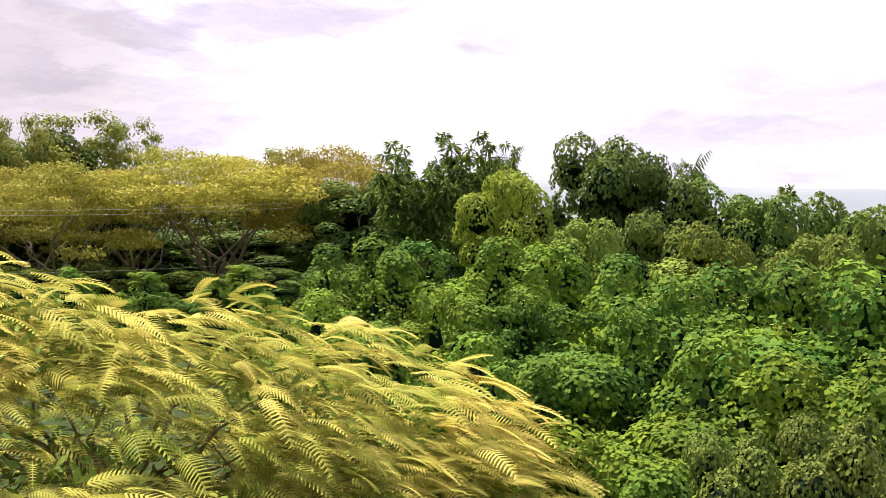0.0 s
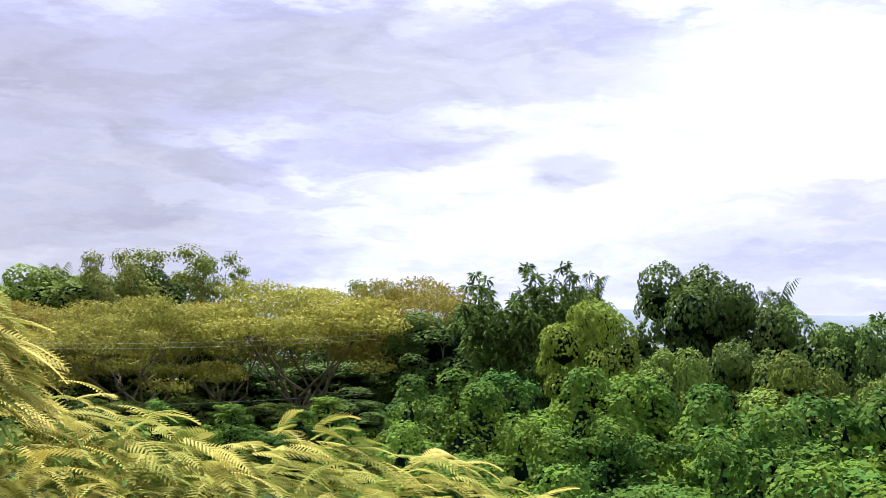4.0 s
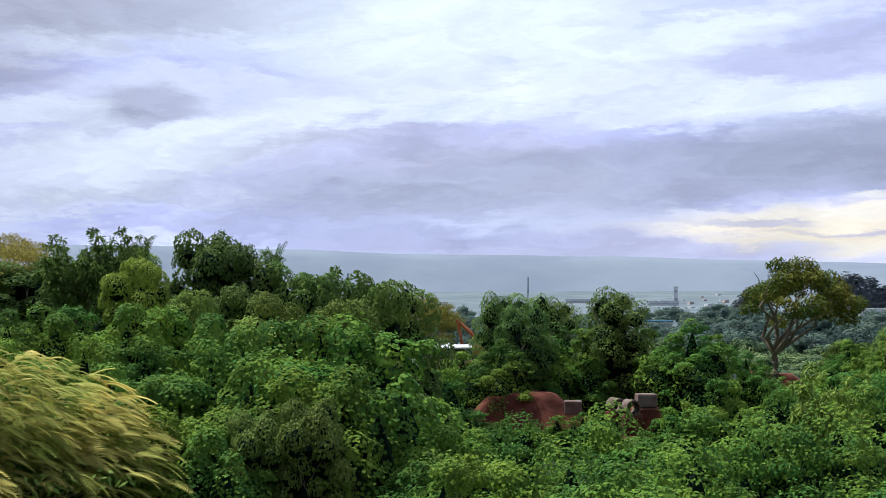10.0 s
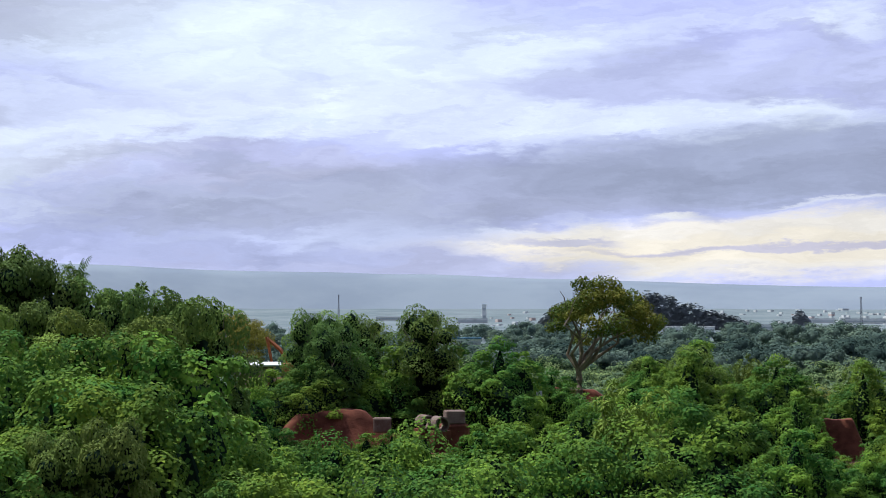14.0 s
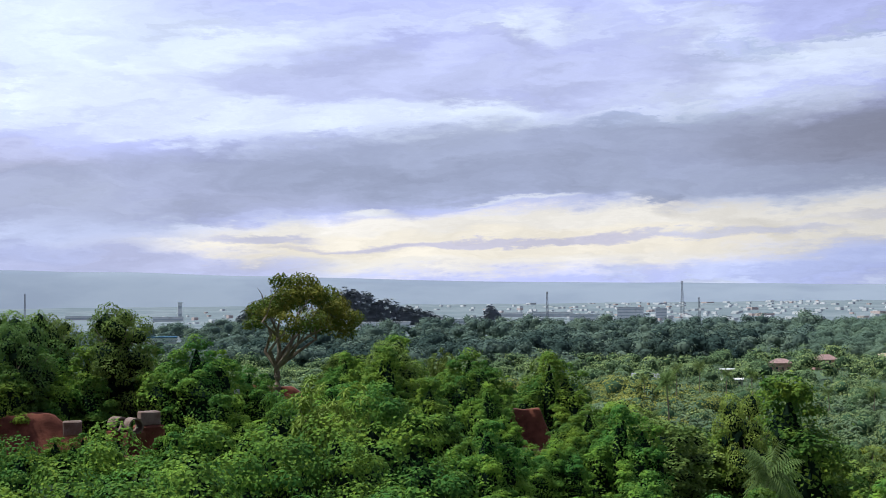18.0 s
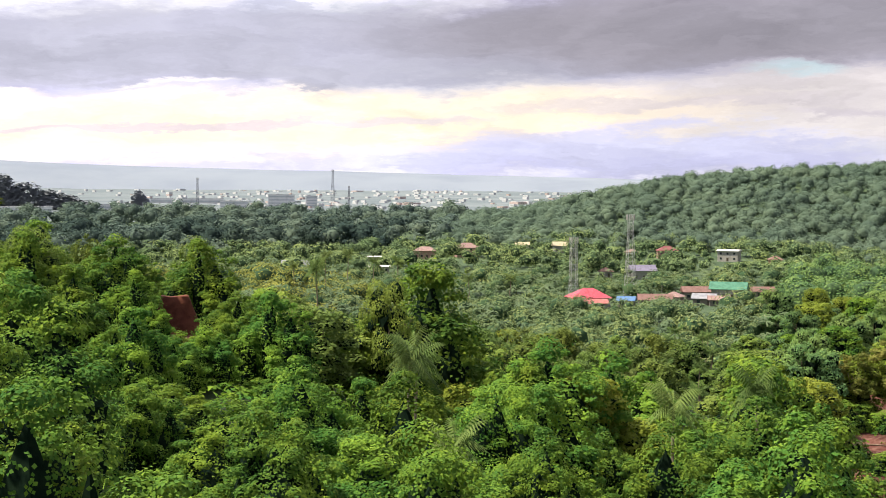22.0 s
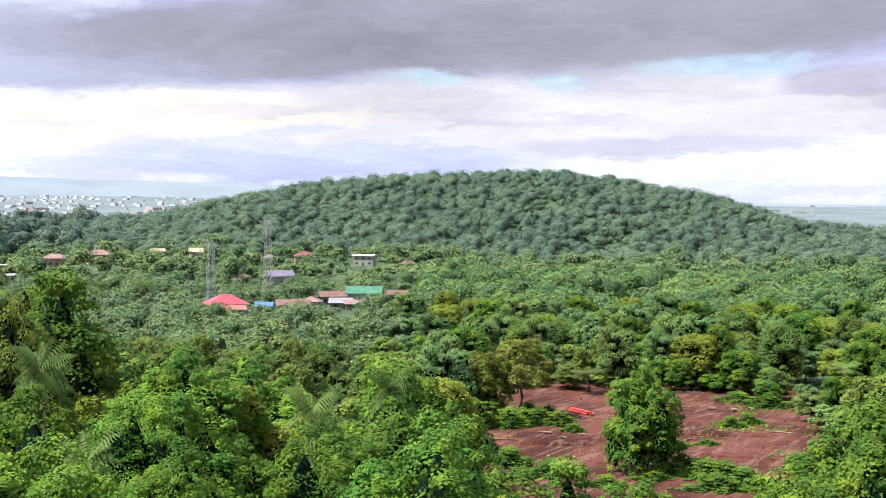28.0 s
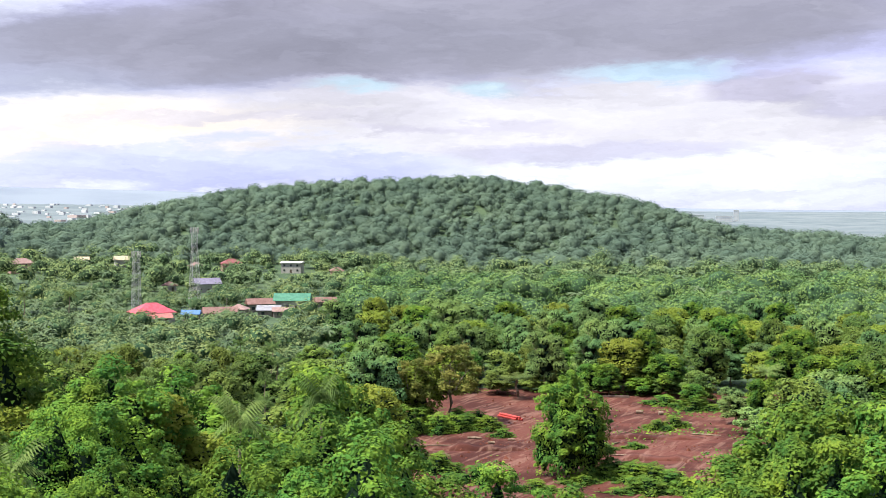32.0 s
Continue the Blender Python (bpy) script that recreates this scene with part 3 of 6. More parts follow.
def umbrella_tree(seed, n, leaf, material, label):
    """A flat-topped tree: bare forked trunk, rising limbs, thin layered canopy. 10 m high, 14 m across."""
    rng = np.random.default_rng(seed)
    tree = thing("umbrella_tree", label, "tree", "flat-topped trees")
    wood(tree, rng, 10, 1.5, 0, 5.4, 11, PALEBARK, 0.19, 0.84)
    lumps = []
    for i in range(110):
        a, q = rng.uniform(0, 2 * math.pi), 6.6 * math.sqrt(rng.uniform(0, 1))
        z = 9.5 - 2.8 * (q / 6.6) ** 2 + rng.normal(0, 0.25) - (rng.uniform(0.4, 2.6) if i % 3 == 0 else 0)
        s = rng.uniform(0.6, 1.4)
        lumps.append((q * math.cos(a), q * math.sin(a), z, s * 1.15, s * 1.15, s * 0.36))
    P, N = lumps_surface(lumps, n, rng, -0.9, 0.35)
    part("crown", leaves("crown", P, N, material, rng, leaf, leaf * 0.5, 0.1, 1.2), material, tree)
    return tree, 10.0, 14.5


def palm_tree(seed, h=10.0, n=20):
    rng = np.random.default_rng(seed)
    tree = thing("coconut_palm", "tall slim coconut palm with feathery drooping fronds", "palm", "coconut palms")
    bm = bmesh.new()
    tube(bm, limb_path(rng, (0, 0, -0.5), (0.7, 0.3, h), 0.05, 6), [0.24, 0.18, 0.16, 0.15, 0.14, 0.13], 7)
    part("trunk", bm, PALEBARK, tree)
    V = []
    for i in range(n):
        a, up = 2.4 * i + rng.uniform(-0.2, 0.2), rng.uniform(-0.2, 1.6)
        L = rng.uniform(2.4, 3.2)
        d, side = np.array([math.cos(a), math.sin(a), 0]), np.array([-math.sin(a), math.cos(a), 0])
        prev = None
        for k in range(13):
            t = k / 12
            c = np.array([0.7, 0.3, h]) + d * L * t * (1 - 0.15 * t) + np.array([0, 0, L * (up * 0.7 * t - 0.55 * t * t)])
            if prev is not None:
                w = 0.75 * math.sin(math.pi * min(1, 0.15 + t * 0.85)) + 0.08
                for s in (-1, 1):
                    q = c + side * s * w + d * 0.25 + np.array([0, 0, -w * 0.55])
                    V += [prev, prev + (c - prev) * 0.62, q + d * 0.05, q]
            prev = c
    part("crown", quads("crown", np.array(V), PALM), PALM, tree)
    return tree, h + 0.8, 6.0


def spray_tree(seed, n, leaf, material, label, name="big_leaved_tree", group="big-leaved trees"):
    """An open tree of stiff whorls of long leaves on bare upright limbs. 10 m high, 7 m across."""
    rng = np.random.default_rng(seed)
    tree = thing(name, label, "tree", group)
    tips = wood(tree, rng, 10, 3.5, 0, 2.6, 7, BARK, 0.18, 0.86)
    P, D = [], []
    for i in range(n):
        tip = np.array(tips[i % len(tips)]) + rng.normal(0, 0.62, 3) * np.array([1, 1, 1.5]) - np.array([0, 0, 0.6])
        for k in range(16):
            d = unit(rng.normal(0, 1, (1, 3)) * np.array([[1, 1, 0.45]]))[0]
            P.append(tip + d * leaf * 0.6)
            D.append(d)
    P, D = np.array(P), np.array(D)
    side = unit(np.cross(D, np.array([[0, 0, 1.0]])))
    L, W = leaf, leaf * 0.3
    V = np.stack([P - D * L * 0.5, P + side * W * 0.5, P + D * L * 0.6 + np.array([0, 0, -0.3 * L]), P - side * W * 0.5], 1)
    part("crown", quads("crown", V.reshape(-1, 3), material), material, tree)
    return tree, 10.2, 7.2


KINDS = {
    "vine_x": lambda: vine_tree(14, 17000, 0.155), "vine_y": lambda: vine_tree(15, 17000, 0.15), "vine_z": lambda: vine_tree(16, 17000, 0.16),
    "vine_p": lambda: vine_tree(17, 19000, 0.20, coarse=1.4), "vine_q": lambda: vine_tree(18, 19000, 0.20, coarse=1.4), "vine_r": lambda: vine_tree(19, 19000, 0.20, coarse=1.4),
    "broad_p": lambda: round_tree(35, 13000, 0.25, BROAD, "leafy green broadleaf tree on the wooded slope"),
    "broad_q": lambda: round_tree(36, 13000, 0.25, BROAD, "leafy green broadleaf tree on the wooded slope"),
    "dark_p": lambda: round_tree(37, 14000, 0.24, DARK, "dark green dense-crowned tree on the ridge"),
    "yellow_p": lambda: round_tree(38, 14000, 0.24, YELLOW, "bright yellow-green leafy tree", True),
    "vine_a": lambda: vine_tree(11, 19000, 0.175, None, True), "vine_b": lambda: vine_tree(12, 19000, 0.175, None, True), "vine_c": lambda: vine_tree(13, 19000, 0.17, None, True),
    "vinefar_a": lambda: vine_tree(21, 15000, 0.20, None, True), "vinefar_b": lambda: vine_tree(22, 15000, 0.20, None, True), "vinefar_c": lambda: vine_tree(23, 15000, 0.20, None, True),
    "bush": lambda: vine_tree(24, 5000, 0.30, None, True),
    "broad_a": lambda: round_tree(31, 11000, 0.21, BROAD, "leafy green broadleaf tree on the wooded slope"),
    "broad_b": lambda: round_tree(32, 11000, 0.20, BROAD, "leafy green broadleaf tree on the wooded slope"),
    "dark_a": lambda: round_tree(33, 13000, 0.20, DARK, "dark green dense-crowned tree on the ridge"),
    "yellow_a": lambda: round_tree(34, 13000, 0.19, YELLOW, "bright yellow-green leafy tree", True),
    "wrapped": lambda: vine_tree(26, 16000, 0.22, None, True, True),
    "mid_a": lambda: round_tree(41, 5600, 0.34, BROAD, "green broadleaf tree in the valley wood"),
    "mid_b": lambda: round_tree(42, 5600, 0.34, BROAD, "green broadleaf tree in the valley wood"),
    "mid_c": lambda: round_tree(43, 5600, 0.34, DARK, "dark green broadleaf tree in the valley wood"),
    "mid_d": lambda: round_tree(44, 5600, 0.34, YELLOW, "yellow-green broadleaf tree in the valley wood", True),
    "mid_e": lambda: round_tree(45, 5800, 0.34, LUSH, "lush bright green tree hung with creepers", kind="creeper_hung_tree"),
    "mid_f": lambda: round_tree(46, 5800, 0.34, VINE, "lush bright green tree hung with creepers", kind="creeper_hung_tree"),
    "lone": lambda: lone_tree(51, 13000, 0.28, LONE, "tall lone tree with an open ochre-green crown"),
    "thin": lambda: round_tree(52, 8000, 0.30, THINLEAF, "lone tree with thin ochre crown in the clearing", True, 1.0),
    "umbrella_a": lambda: umbrella_tree(61, 26000, 0.23, OCHRE, "flat-topped tree with thin ochre canopy and pale limbs"),
    "umbrella_b": lambda: umbrella_tree(62, 26000, 0.23, OCHRE, "flat-topped tree with thin ochre canopy and pale limbs"),
    "feathery": lambda: round_tree(63, 9000, 0.20, PALEGREEN, "slender tree with loose feathery crown on the ridge", True, 1.0),
    "spray": lambda: spray_tree(64, 240, 0.55, BROAD, "dark tree with whorls of long stiff leaves"),
    "palm_a": lambda: palm_tree(71), "palm_b": lambda: palm_tree(72, 8.5, 18),
}
MADE = {}


def plant(kind, place, top, width, turn=0.0, label=""):
    """Sets a tree of a kind on the ground at a place, grown to the height and width given."""
    base = Vector((place.x, place.y, height(place.x, place.y) - 0.1))
    first = kind not in MADE
    if first:
        made = KINDS[kind]()[0]
        crown = next(c for c in made.children if c.name.startswith("crown"))
        co = np.empty(len(crown.data.vertices) * 3, np.float32)
        crown.data.vertices.foreach_get("co", co)
        co = co.reshape(-1, 3)
        MADE[kind] = made, float(np.percentile(co[:, 2], 99.7)), 2 * float(np.percentile(np.hypot(co[:, 0], co[:, 1]), 97))
    tree, h, w = MADE[kind]
    tall = max(top - base.z, 1.2)
    if kind in ("vine_p", "vine_q", "vine_r"):
        width *= 1.3
    least = {"vin": 0.92, "bus": 1.0, "pal": 3.0, "spr": 1.9, "umb": 1.7}.get(kind[:3], 1.6)
    width = max(width, tall / h * w / least)
    if not kind.startswith(("palm", "umb", "lone", "spray")):
        turn = (turn - math.pi) * 0.22 - math.atan2(base.x, base.y)
    m = Matrix.Translation(base) @ Matrix.Rotation(turn, 4, "Z") @ Matrix.Diagonal((width / w, width / w, tall / h, 1))
    if first:
        tree.matrix_basis = m
    else:
        s = tree.scale
        tree = copy_thing(tree, m @ Matrix.Diagonal((1 / s.x, 1 / s.y, 1 / s.z, 1)))
    return tagged(tree, label) if label else tree


# ---- ground ----
def build_ground():
    azs = sorted(set([float(a) for a in range(-180, -40, 7)] + [a * 0.75 for a in range(-53, 134)] + [float(a) for a in range(101, 181, 7)]))
    rs = [2.0] + [20 * (4900 / 20) ** (i / 110) for i in range(111)]
    bm = bmesh.new()
    mid = bm.verts.new((0, 0, height(0, 0)))
    rings = []
    for r in rs:
        rings.append([bm.verts.new((r * math.sin(radians(a)), r * math.cos(radians(a)), height(r * math.sin(radians(a)), r * math.cos(radians(a))))) for a in azs])
    n = len(azs)
    for k in range(n):
        bm.faces.new((mid, rings[0][(k + 1) % n], rings[0][k]))
    for j, (p, q) in enumerate(zip(rings, rings[1:])):
        for k in range(n):
            f = bm.faces.new((p[k], p[(k + 1) % n], q[(k + 1) % n], q[k]))
            f.smooth = True
            a = azs[k]
            bare = (62.3 < a < 79 and 150 < rs[j] < 300) or (9 < a < 19.5 and 104 < rs[j] < 122) or (22 < a < 26 and 148 < rs[j] < 165) or (33.4 < a < 36 and 138 < rs[j] < 165)
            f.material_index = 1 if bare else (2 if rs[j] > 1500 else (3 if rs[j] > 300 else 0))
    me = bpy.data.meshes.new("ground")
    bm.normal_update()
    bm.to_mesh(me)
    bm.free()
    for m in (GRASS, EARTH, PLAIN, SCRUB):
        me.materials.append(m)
    tagged(new("ground", me), "green hillside falling to a wooded valley and a hazy plain", "ground", kind="structure")


GRASS = mottled("undergrowth", (0.012, 0.028, 0.008), (0.030, 0.052, 0.013), 0.12, 0.95, 0.6)
# pale grey-blue plain: the haze of distance is part of the colour
PLAIN = mottled("hazed_plain", (0.135, 0.165, 0.182), (0.182, 0.212, 0.228), 0.006, 1.0, 0.0, 0.0, 6.0)
SCRUB = mottled("valley_scrub", (0.045, 0.075, 0.042), (0.080, 0.118, 0.062), 0.03, 0.95, 0.6, 0.1, 12.0)
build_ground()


def build_ridge():
    """The long mountain beyond the plain, distance haze painted into its blue-grey."""
    head = [-60, -30, 0, 8, 17, 33, 45, 55, 66, 76, 84, 120, 180]
    tops = [2.0, 2.4, 2.3, 2.0, 1.85, 1.3, 1.05, 0.8, 0.45, 0.12, 0.02, 0.0, 0.0]
    bm = bmesh.new()
    rows = []
    for i in range(241):
        a = -60 + i
        e = float(np.interp(a, head, tops)) + 0.035 * noise.noise(Vector((a * 0.35, 0, 4))) + 0.015 * noise.noise(Vector((a * 1.6, 2, 4)))
        col = []
        for r, f in ((4300, 0.0), (4450, 0.45), (4600, 0.8), (4750, 1.0), (4850, 0.9)):
            x, y = r * math.sin(radians(a)), r * math.cos(radians(a))
            top = 42 + 4750 * math.tan(radians(e))
            z0 = height(x * 4300 / r, y * 4300 / r) - 6
            z = z0 + (top - z0) * f
            col.append(bm.verts.new((x, y, z + 5 * noise.noise(Vector((a * 0.8, r * 0.004, 0))) * (f < 1))))
        rows.append(col)
    for p, q in zip(rows, rows[1:]):
        for k in range(len(p) - 1):
            bm.faces.new((p[k], p[k + 1], q[k + 1], q[k])).smooth = True
    m, w, b, out = shader("hazed_mountain", 1.0, 0.0)
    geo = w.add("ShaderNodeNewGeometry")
    # both mountain tones carry painted haze
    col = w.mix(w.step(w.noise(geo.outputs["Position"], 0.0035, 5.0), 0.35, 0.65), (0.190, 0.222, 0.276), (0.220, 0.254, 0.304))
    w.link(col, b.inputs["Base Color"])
    me = bpy.data.meshes.new("backdrop_mountain")
    bm.normal_update()
    bm.to_mesh(me)
    bm.free()
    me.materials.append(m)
    tagged(new("backdrop_mountain", me), "long mountain ridge in blue-grey haze tones beyond the hazy plain", "mountain", kind="structure")


build_ridge()


# ---- trees by the first standpoint: heading and distance from there, height of the top, width of the crown ----
plant("umbrella_a", ahead(-14.56, 62), 45.65, 12.46, 3.0)
plant("umbrella_b", ahead(-9.76, 64), 46.02, 9.03, 1.9)
plant("umbrella_b", ahead(-21.27, 60), 44.79, 9.75, 1.3)
plant("umbrella_a", ahead(-17.84, 66), 44.93, 8.47, 2.0)
plant("feathery", ahead(-19.92, 72), 48.11, 7.70, 0.6)
plant("feathery", ahead(-22.39, 70), 47.69, 2.69, 2.6)
plant("feathery", ahead(-17.74, 71), 47.75, 3.04, 3.8)
plant("feathery", ahead(-11.21, 75), 46.68, 4.81, 4.8)
plant("dark_p", ahead(-23.71, 73), 46.85, 8.11, 2.8)
plant("umbrella_a", ahead(-25.00, 64), 44.67, 8.76, 2.9)
plant("umbrella_a", ahead(-27.74, 64), 44.84, 9.30, 1.4)
plant("umbrella_a", ahead(-29.98, 64), 44.52, 8.21, 2.1)
plant("broad_p", ahead(-24.79, 73), 46.95, 7.49, 4.4)
plant("broad_p", ahead(-26.91, 73), 46.42, 7.49, 1.3)
plant("broad_p", ahead(-29.18, 73), 46.60, 8.11, 0.8)
plant("broad_p", ahead(-25.64, 73), 42.11, 9.36, 3.9)
plant("broad_p", ahead(-28.56, 73), 42.08, 9.36, 2.4)
plant("palm_b", ahead(-24.36, 74), 47.33, 2.85, 1.8)
plant("broad_p", ahead(-20.37, 74), 47.10, 7.59, 6.1)
plant("broad_q", ahead(-23.05, 72), 46.17, 6.16, 4.5)
plant("broad_p", ahead(-8.05, 60), 44.18, 6.16, 2.9)
plant("broad_q", ahead(-6.58, 62), 44.67, 4.77, 3.8)
plant("broad_q", ahead(-9.01, 63), 43.61, 4.31, 0.5)
plant("spray", ahead(-5.25, 52), 45.85, 4.22, 2.4)
plant("spray", ahead(-2.63, 53), 45.96, 2.95, 3.3)
plant("palm_b", ahead(-1.58, 60), 45.96, 1.54, 2.5)
plant("broad_q", ahead(-2.18, 58), 45.03, 3.72, 0.2)
plant("yellow_p", ahead(-1.57, 46), 44.05, 4.33, 2.3)
plant("dark_p", ahead(2.30, 52), 45.77, 6.00, 2.8)
plant("dark_p", ahead(4.71, 51), 44.94, 3.27, 5.7)
plant("palm_a", ahead(6.06, 54), 45.34, 1.62, 4.2)
plant("broad_p", ahead(7.68, 50), 43.96, 3.63, 1.7)
plant("spray", ahead(10.46, 52), 43.69, 2.89, 5.6)
plant("broad_q", ahead(9.54, 50), 43.38, 3.63, 2.8)
plant("broad_p", ahead(12.05, 52), 43.44, 3.11, 5.8)
plant("broad_q", ahead(13.83, 50), 42.94, 3.85, 0.9)
plant("dark_p", ahead(4.62, 47), 42.69, 4.02, 5.4)
plant("broad_q", ahead(1.49, 45), 42.45, 3.46, 4.9)
plant("broad_p", ahead(6.99, 45), 42.30, 4.23, 5.8)
plant("broad_q", ahead(11.16, 44), 41.95, 4.51, 4.5)
plant("vine_p", ahead(-9.61, 40), 41.49, 3.42, 5.9)
plant("vine_r", ahead(-7.54, 41), 41.69, 3.51, 0.2)
plant("vine_q", ahead(-5.09, 42), 41.63, 3.95, 3.6)
plant("vine_p", ahead(-2.15, 41), 41.69, 4.21, 2.0)
plant("vine_q", ahead(0.78, 42), 41.53, 3.95, 6.2)
plant("vine_p", ahead(2.96, 41), 41.17, 2.80, 4.9)
plant("vine_p", ahead(-9.96, 37), 40.26, 3.16, 5.0)
plant("vine_r", ahead(-4.83, 36), 40.48, 4.31, 3.6)
plant("vine_r", ahead(-0.91, 38), 40.26, 2.92, 3.7)
plant("vine_q", ahead(-6.53, 33), 39.33, 3.67, 4.9)
plant("vine_p", ahead(-3.09, 33), 39.35, 3.39, 0.2)
plant("vine_p", ahead(-0.15, 33), 38.80, 2.82, 3.0)
plant("vine_r", ahead(-5.52, 30), 38.29, 3.08, 0.4)
plant("vine_q", ahead(-2.09, 30), 38.05, 3.08, 3.1)
plant("vine_r", ahead(1.09, 27), 38.01, 3.23, 3.3)
plant("vine_p", ahead(4.50, 26), 37.27, 2.22, 1.9)
plant("vine_q", ahead(-7.98, 30), 38.42, 3.08, 3.6)
plant("vine_r", ahead(3.70, 35), 40.14, 3.74, 6.1)
plant("vine_p", ahead(5.60, 37), 40.68, 3.64, 2.0)
plant("vine_q", ahead(8.65, 40), 40.94, 3.42, 5.0)
plant("vine_r", ahead(10.72, 38), 41.09, 4.22, 1.9)
plant("vine_p", ahead(6.81, 32), 39.52, 3.56, 1.2)
plant("vine_r", ahead(10.31, 31), 39.14, 3.45, 2.5)
plant("vine_r", ahead(13.20, 36), 41.09, 3.39, 3.6)
plant("vine_p", ahead(13.91, 31), 39.21, 2.92, 5.2)
plant("dark_p", ahead(-23.48, 70), 42.28, 7.78, 4.5, "dark dense tree at the back of the grove")
plant("dark_p", ahead(-20.58, 72), 42.17, 6.77, 1.1, "dark dense tree at the back of the grove")
plant("dark_p", ahead(-17.13, 72), 41.91, 7.39, 3.8, "dark dense tree at the back of the grove")
plant("dark_p", ahead(-13.35, 72), 42.11, 8.00, 1.5, "dark dense tree at the back of the grove")
plant("dark_p", ahead(-9.98, 71), 42.29, 7.29, 4.3, "dark dense tree at the back of the grove")
plant("dark_p", ahead(-7.54, 70), 42.61, 5.99, 6.2, "dark dense tree at the back of the grove")
plant("dark_p", ahead(-18.99, 78), 44.47, 8.67, 1.0, "dark dense tree at the back of the grove")
plant("dark_p", ahead(-12.65, 80), 45.00, 10.26, 2.9, "dark dense tree at the back of the grove")
plant("broad_p", ahead(-22.14, 58), 40.47, 4.96, 1.2, "low leafy shrub under the flat-topped trees")
plant("broad_p", ahead(-18.52, 60), 40.47, 4.10, 1.9, "low leafy shrub under the flat-topped trees")
plant("broad_q", ahead(-15.48, 60), 40.18, 3.85, 5.5, "low leafy shrub under the flat-topped trees")
plant("broad_p", ahead(-12.14, 56), 40.55, 4.79, 3.3, "low leafy shrub under the flat-topped trees")
plant("broad_p", ahead(-8.51, 58), 41.02, 3.97, 1.2, "low leafy shrub under the flat-topped trees")
plant("broad_q", ahead(-4.38, 61), 44.00, 5.22, 5.6)
plant("broad_p", ahead(-3.63, 56), 42.76, 3.83, 5.2)
plant("broad_q", ahead(-3.15, 64), 44.24, 4.10, 0.2)
plant("vinefar_c", ahead(-23.03, 52), 40.46, 4.00, 0.7, "shrub under vines below the grove")
plant("vinefar_c", ahead(-20.35, 51), 40.57, 4.36, 3.4, "shrub under vines below the grove")
plant("vinefar_a", ahead(-17.12, 50), 40.44, 4.28, 0.4, "shrub under vines below the grove")
plant("vinefar_a", ahead(-14.29, 49), 40.27, 3.77, 4.6, "shrub under vines below the grove")
plant("vinefar_a", ahead(-12.13, 46), 39.83, 3.15, 3.1, "shrub under vines below the grove")
plant("vinefar_a", ahead(-13.10, 54), 40.60, 4.62, 1.1, "shrub under vines below the grove")
plant("dark_p", ahead(12.15, 28), 38.30, 3.35, 0.2)
plant("dark_p", ahead(8.03, 28), 37.86, 2.63, 1.3)
# trees by the balcony, on the shelf with the bare red ground
plant("broad_a", spot(12.23, 128), 42.71, 5.47, 1.7)
plant("broad_b", spot(13.69, 130), 42.56, 8.34, 1.8)
plant("broad_a", spot(14.91, 132), 42.17, 6.21, 2.2)
plant("broad_a", spot(17.34, 122), 43.04, 8.2, 3.3)
plant("vinefar_a", spot(16.12, 121), 39.33, 8.28, 0.3)
plant("broad_b", spot(13.45, 118), 41.40, 7.06, 1.2)
plant("umbrella_a", spot(9.04, 210), 42.72, 13.47, 2.6)
plant("vine_z", spot(9.54, 95), 37.67, 6.09, 5.6)
plant("vine_y", spot(7.09, 80), 40.23, 5.47, 1.6)
plant("vinefar_b", spot(20.56, 118), 40.17, 8.58, 3.5)
plant("lone", spot(24.05, 150), 46.4, 17.5, 5.9)
plant("spray", spot(26.23, 75), 38.40, 4.81, 4.6)
plant("vine_x", spot(23.93, 95), 36.42, 7.31, 5.2)
plant("vinefar_c", spot(28.48, 130), 38.73, 7.78, 5.4)
plant("broad_b", spot(28.93, 135), 39.16, 6.93, 2.8)
plant("vinefar_a", spot(10.76, 122), 37.22, 6.78, 2.9)
plant("vinefar_c", spot(14.17, 120), 39.35, 7.18, 2.1)
plant("vinefar_b", spot(12.47, 116), 38.45, 7.44, 2.5)
plant("vinefar_a", spot(18.53, 124), 39.28, 6.36, 5.9)
plant("vinefar_b", spot(22.78, 128), 37.10, 6.57, 5.7)
plant("vinefar_c", spot(26.92, 140), 37.88, 7.78, 2.1)
plant("vinefar_a", spot(21.60, 105), 35.77, 6.73, 5.8)
plant("vine_x", spot(13.43, 66), 36.23, 7.90, 0.6)
plant("vine_x", spot(17.31, 64), 36.95, 7.66, 3.1)
plant("vine_y", spot(20.41, 62), 36.89, 6.36, 4.7)
plant("vine_x", spot(10.02, 60), 37.10, 6.16, 3.8)
plant("vine_x", spot(7.10, 58), 38.50, 4.96, 3.6)
plant("vine_x", spot(8.32, 75), 37.79, 5.77, 5.9)
plant("vinefar_b", spot(11.49, 124), 36.35, 10.60, 3.8)
plant("vinefar_b", spot(18.04, 125), 36.09, 6.41, 2.0)
plant("vine_y", spot(5.16, 56), 38.40, 6.22, 2.9)
plant("vine_x", spot(15.37, 50), 36.67, 5.13, 0.8)
plant("vine_x", spot(20.64, 50), 36.73, 5.13, 0.6)
plant("vine_y", spot(10.51, 48), 36.26, 5.34, 0.8)
plant("vine_x", spot(23.68, 60), 36.74, 5.64, 2.4)
plant("vine_x", spot(26.43, 62), 37.13, 5.83, 1.7)
plant("vine_c", spot(28.01, 70), 37.97, 5.99, 2.7)
plant("vinefar_a", spot(29.07, 140), 39.61, 7.78, 4.2)
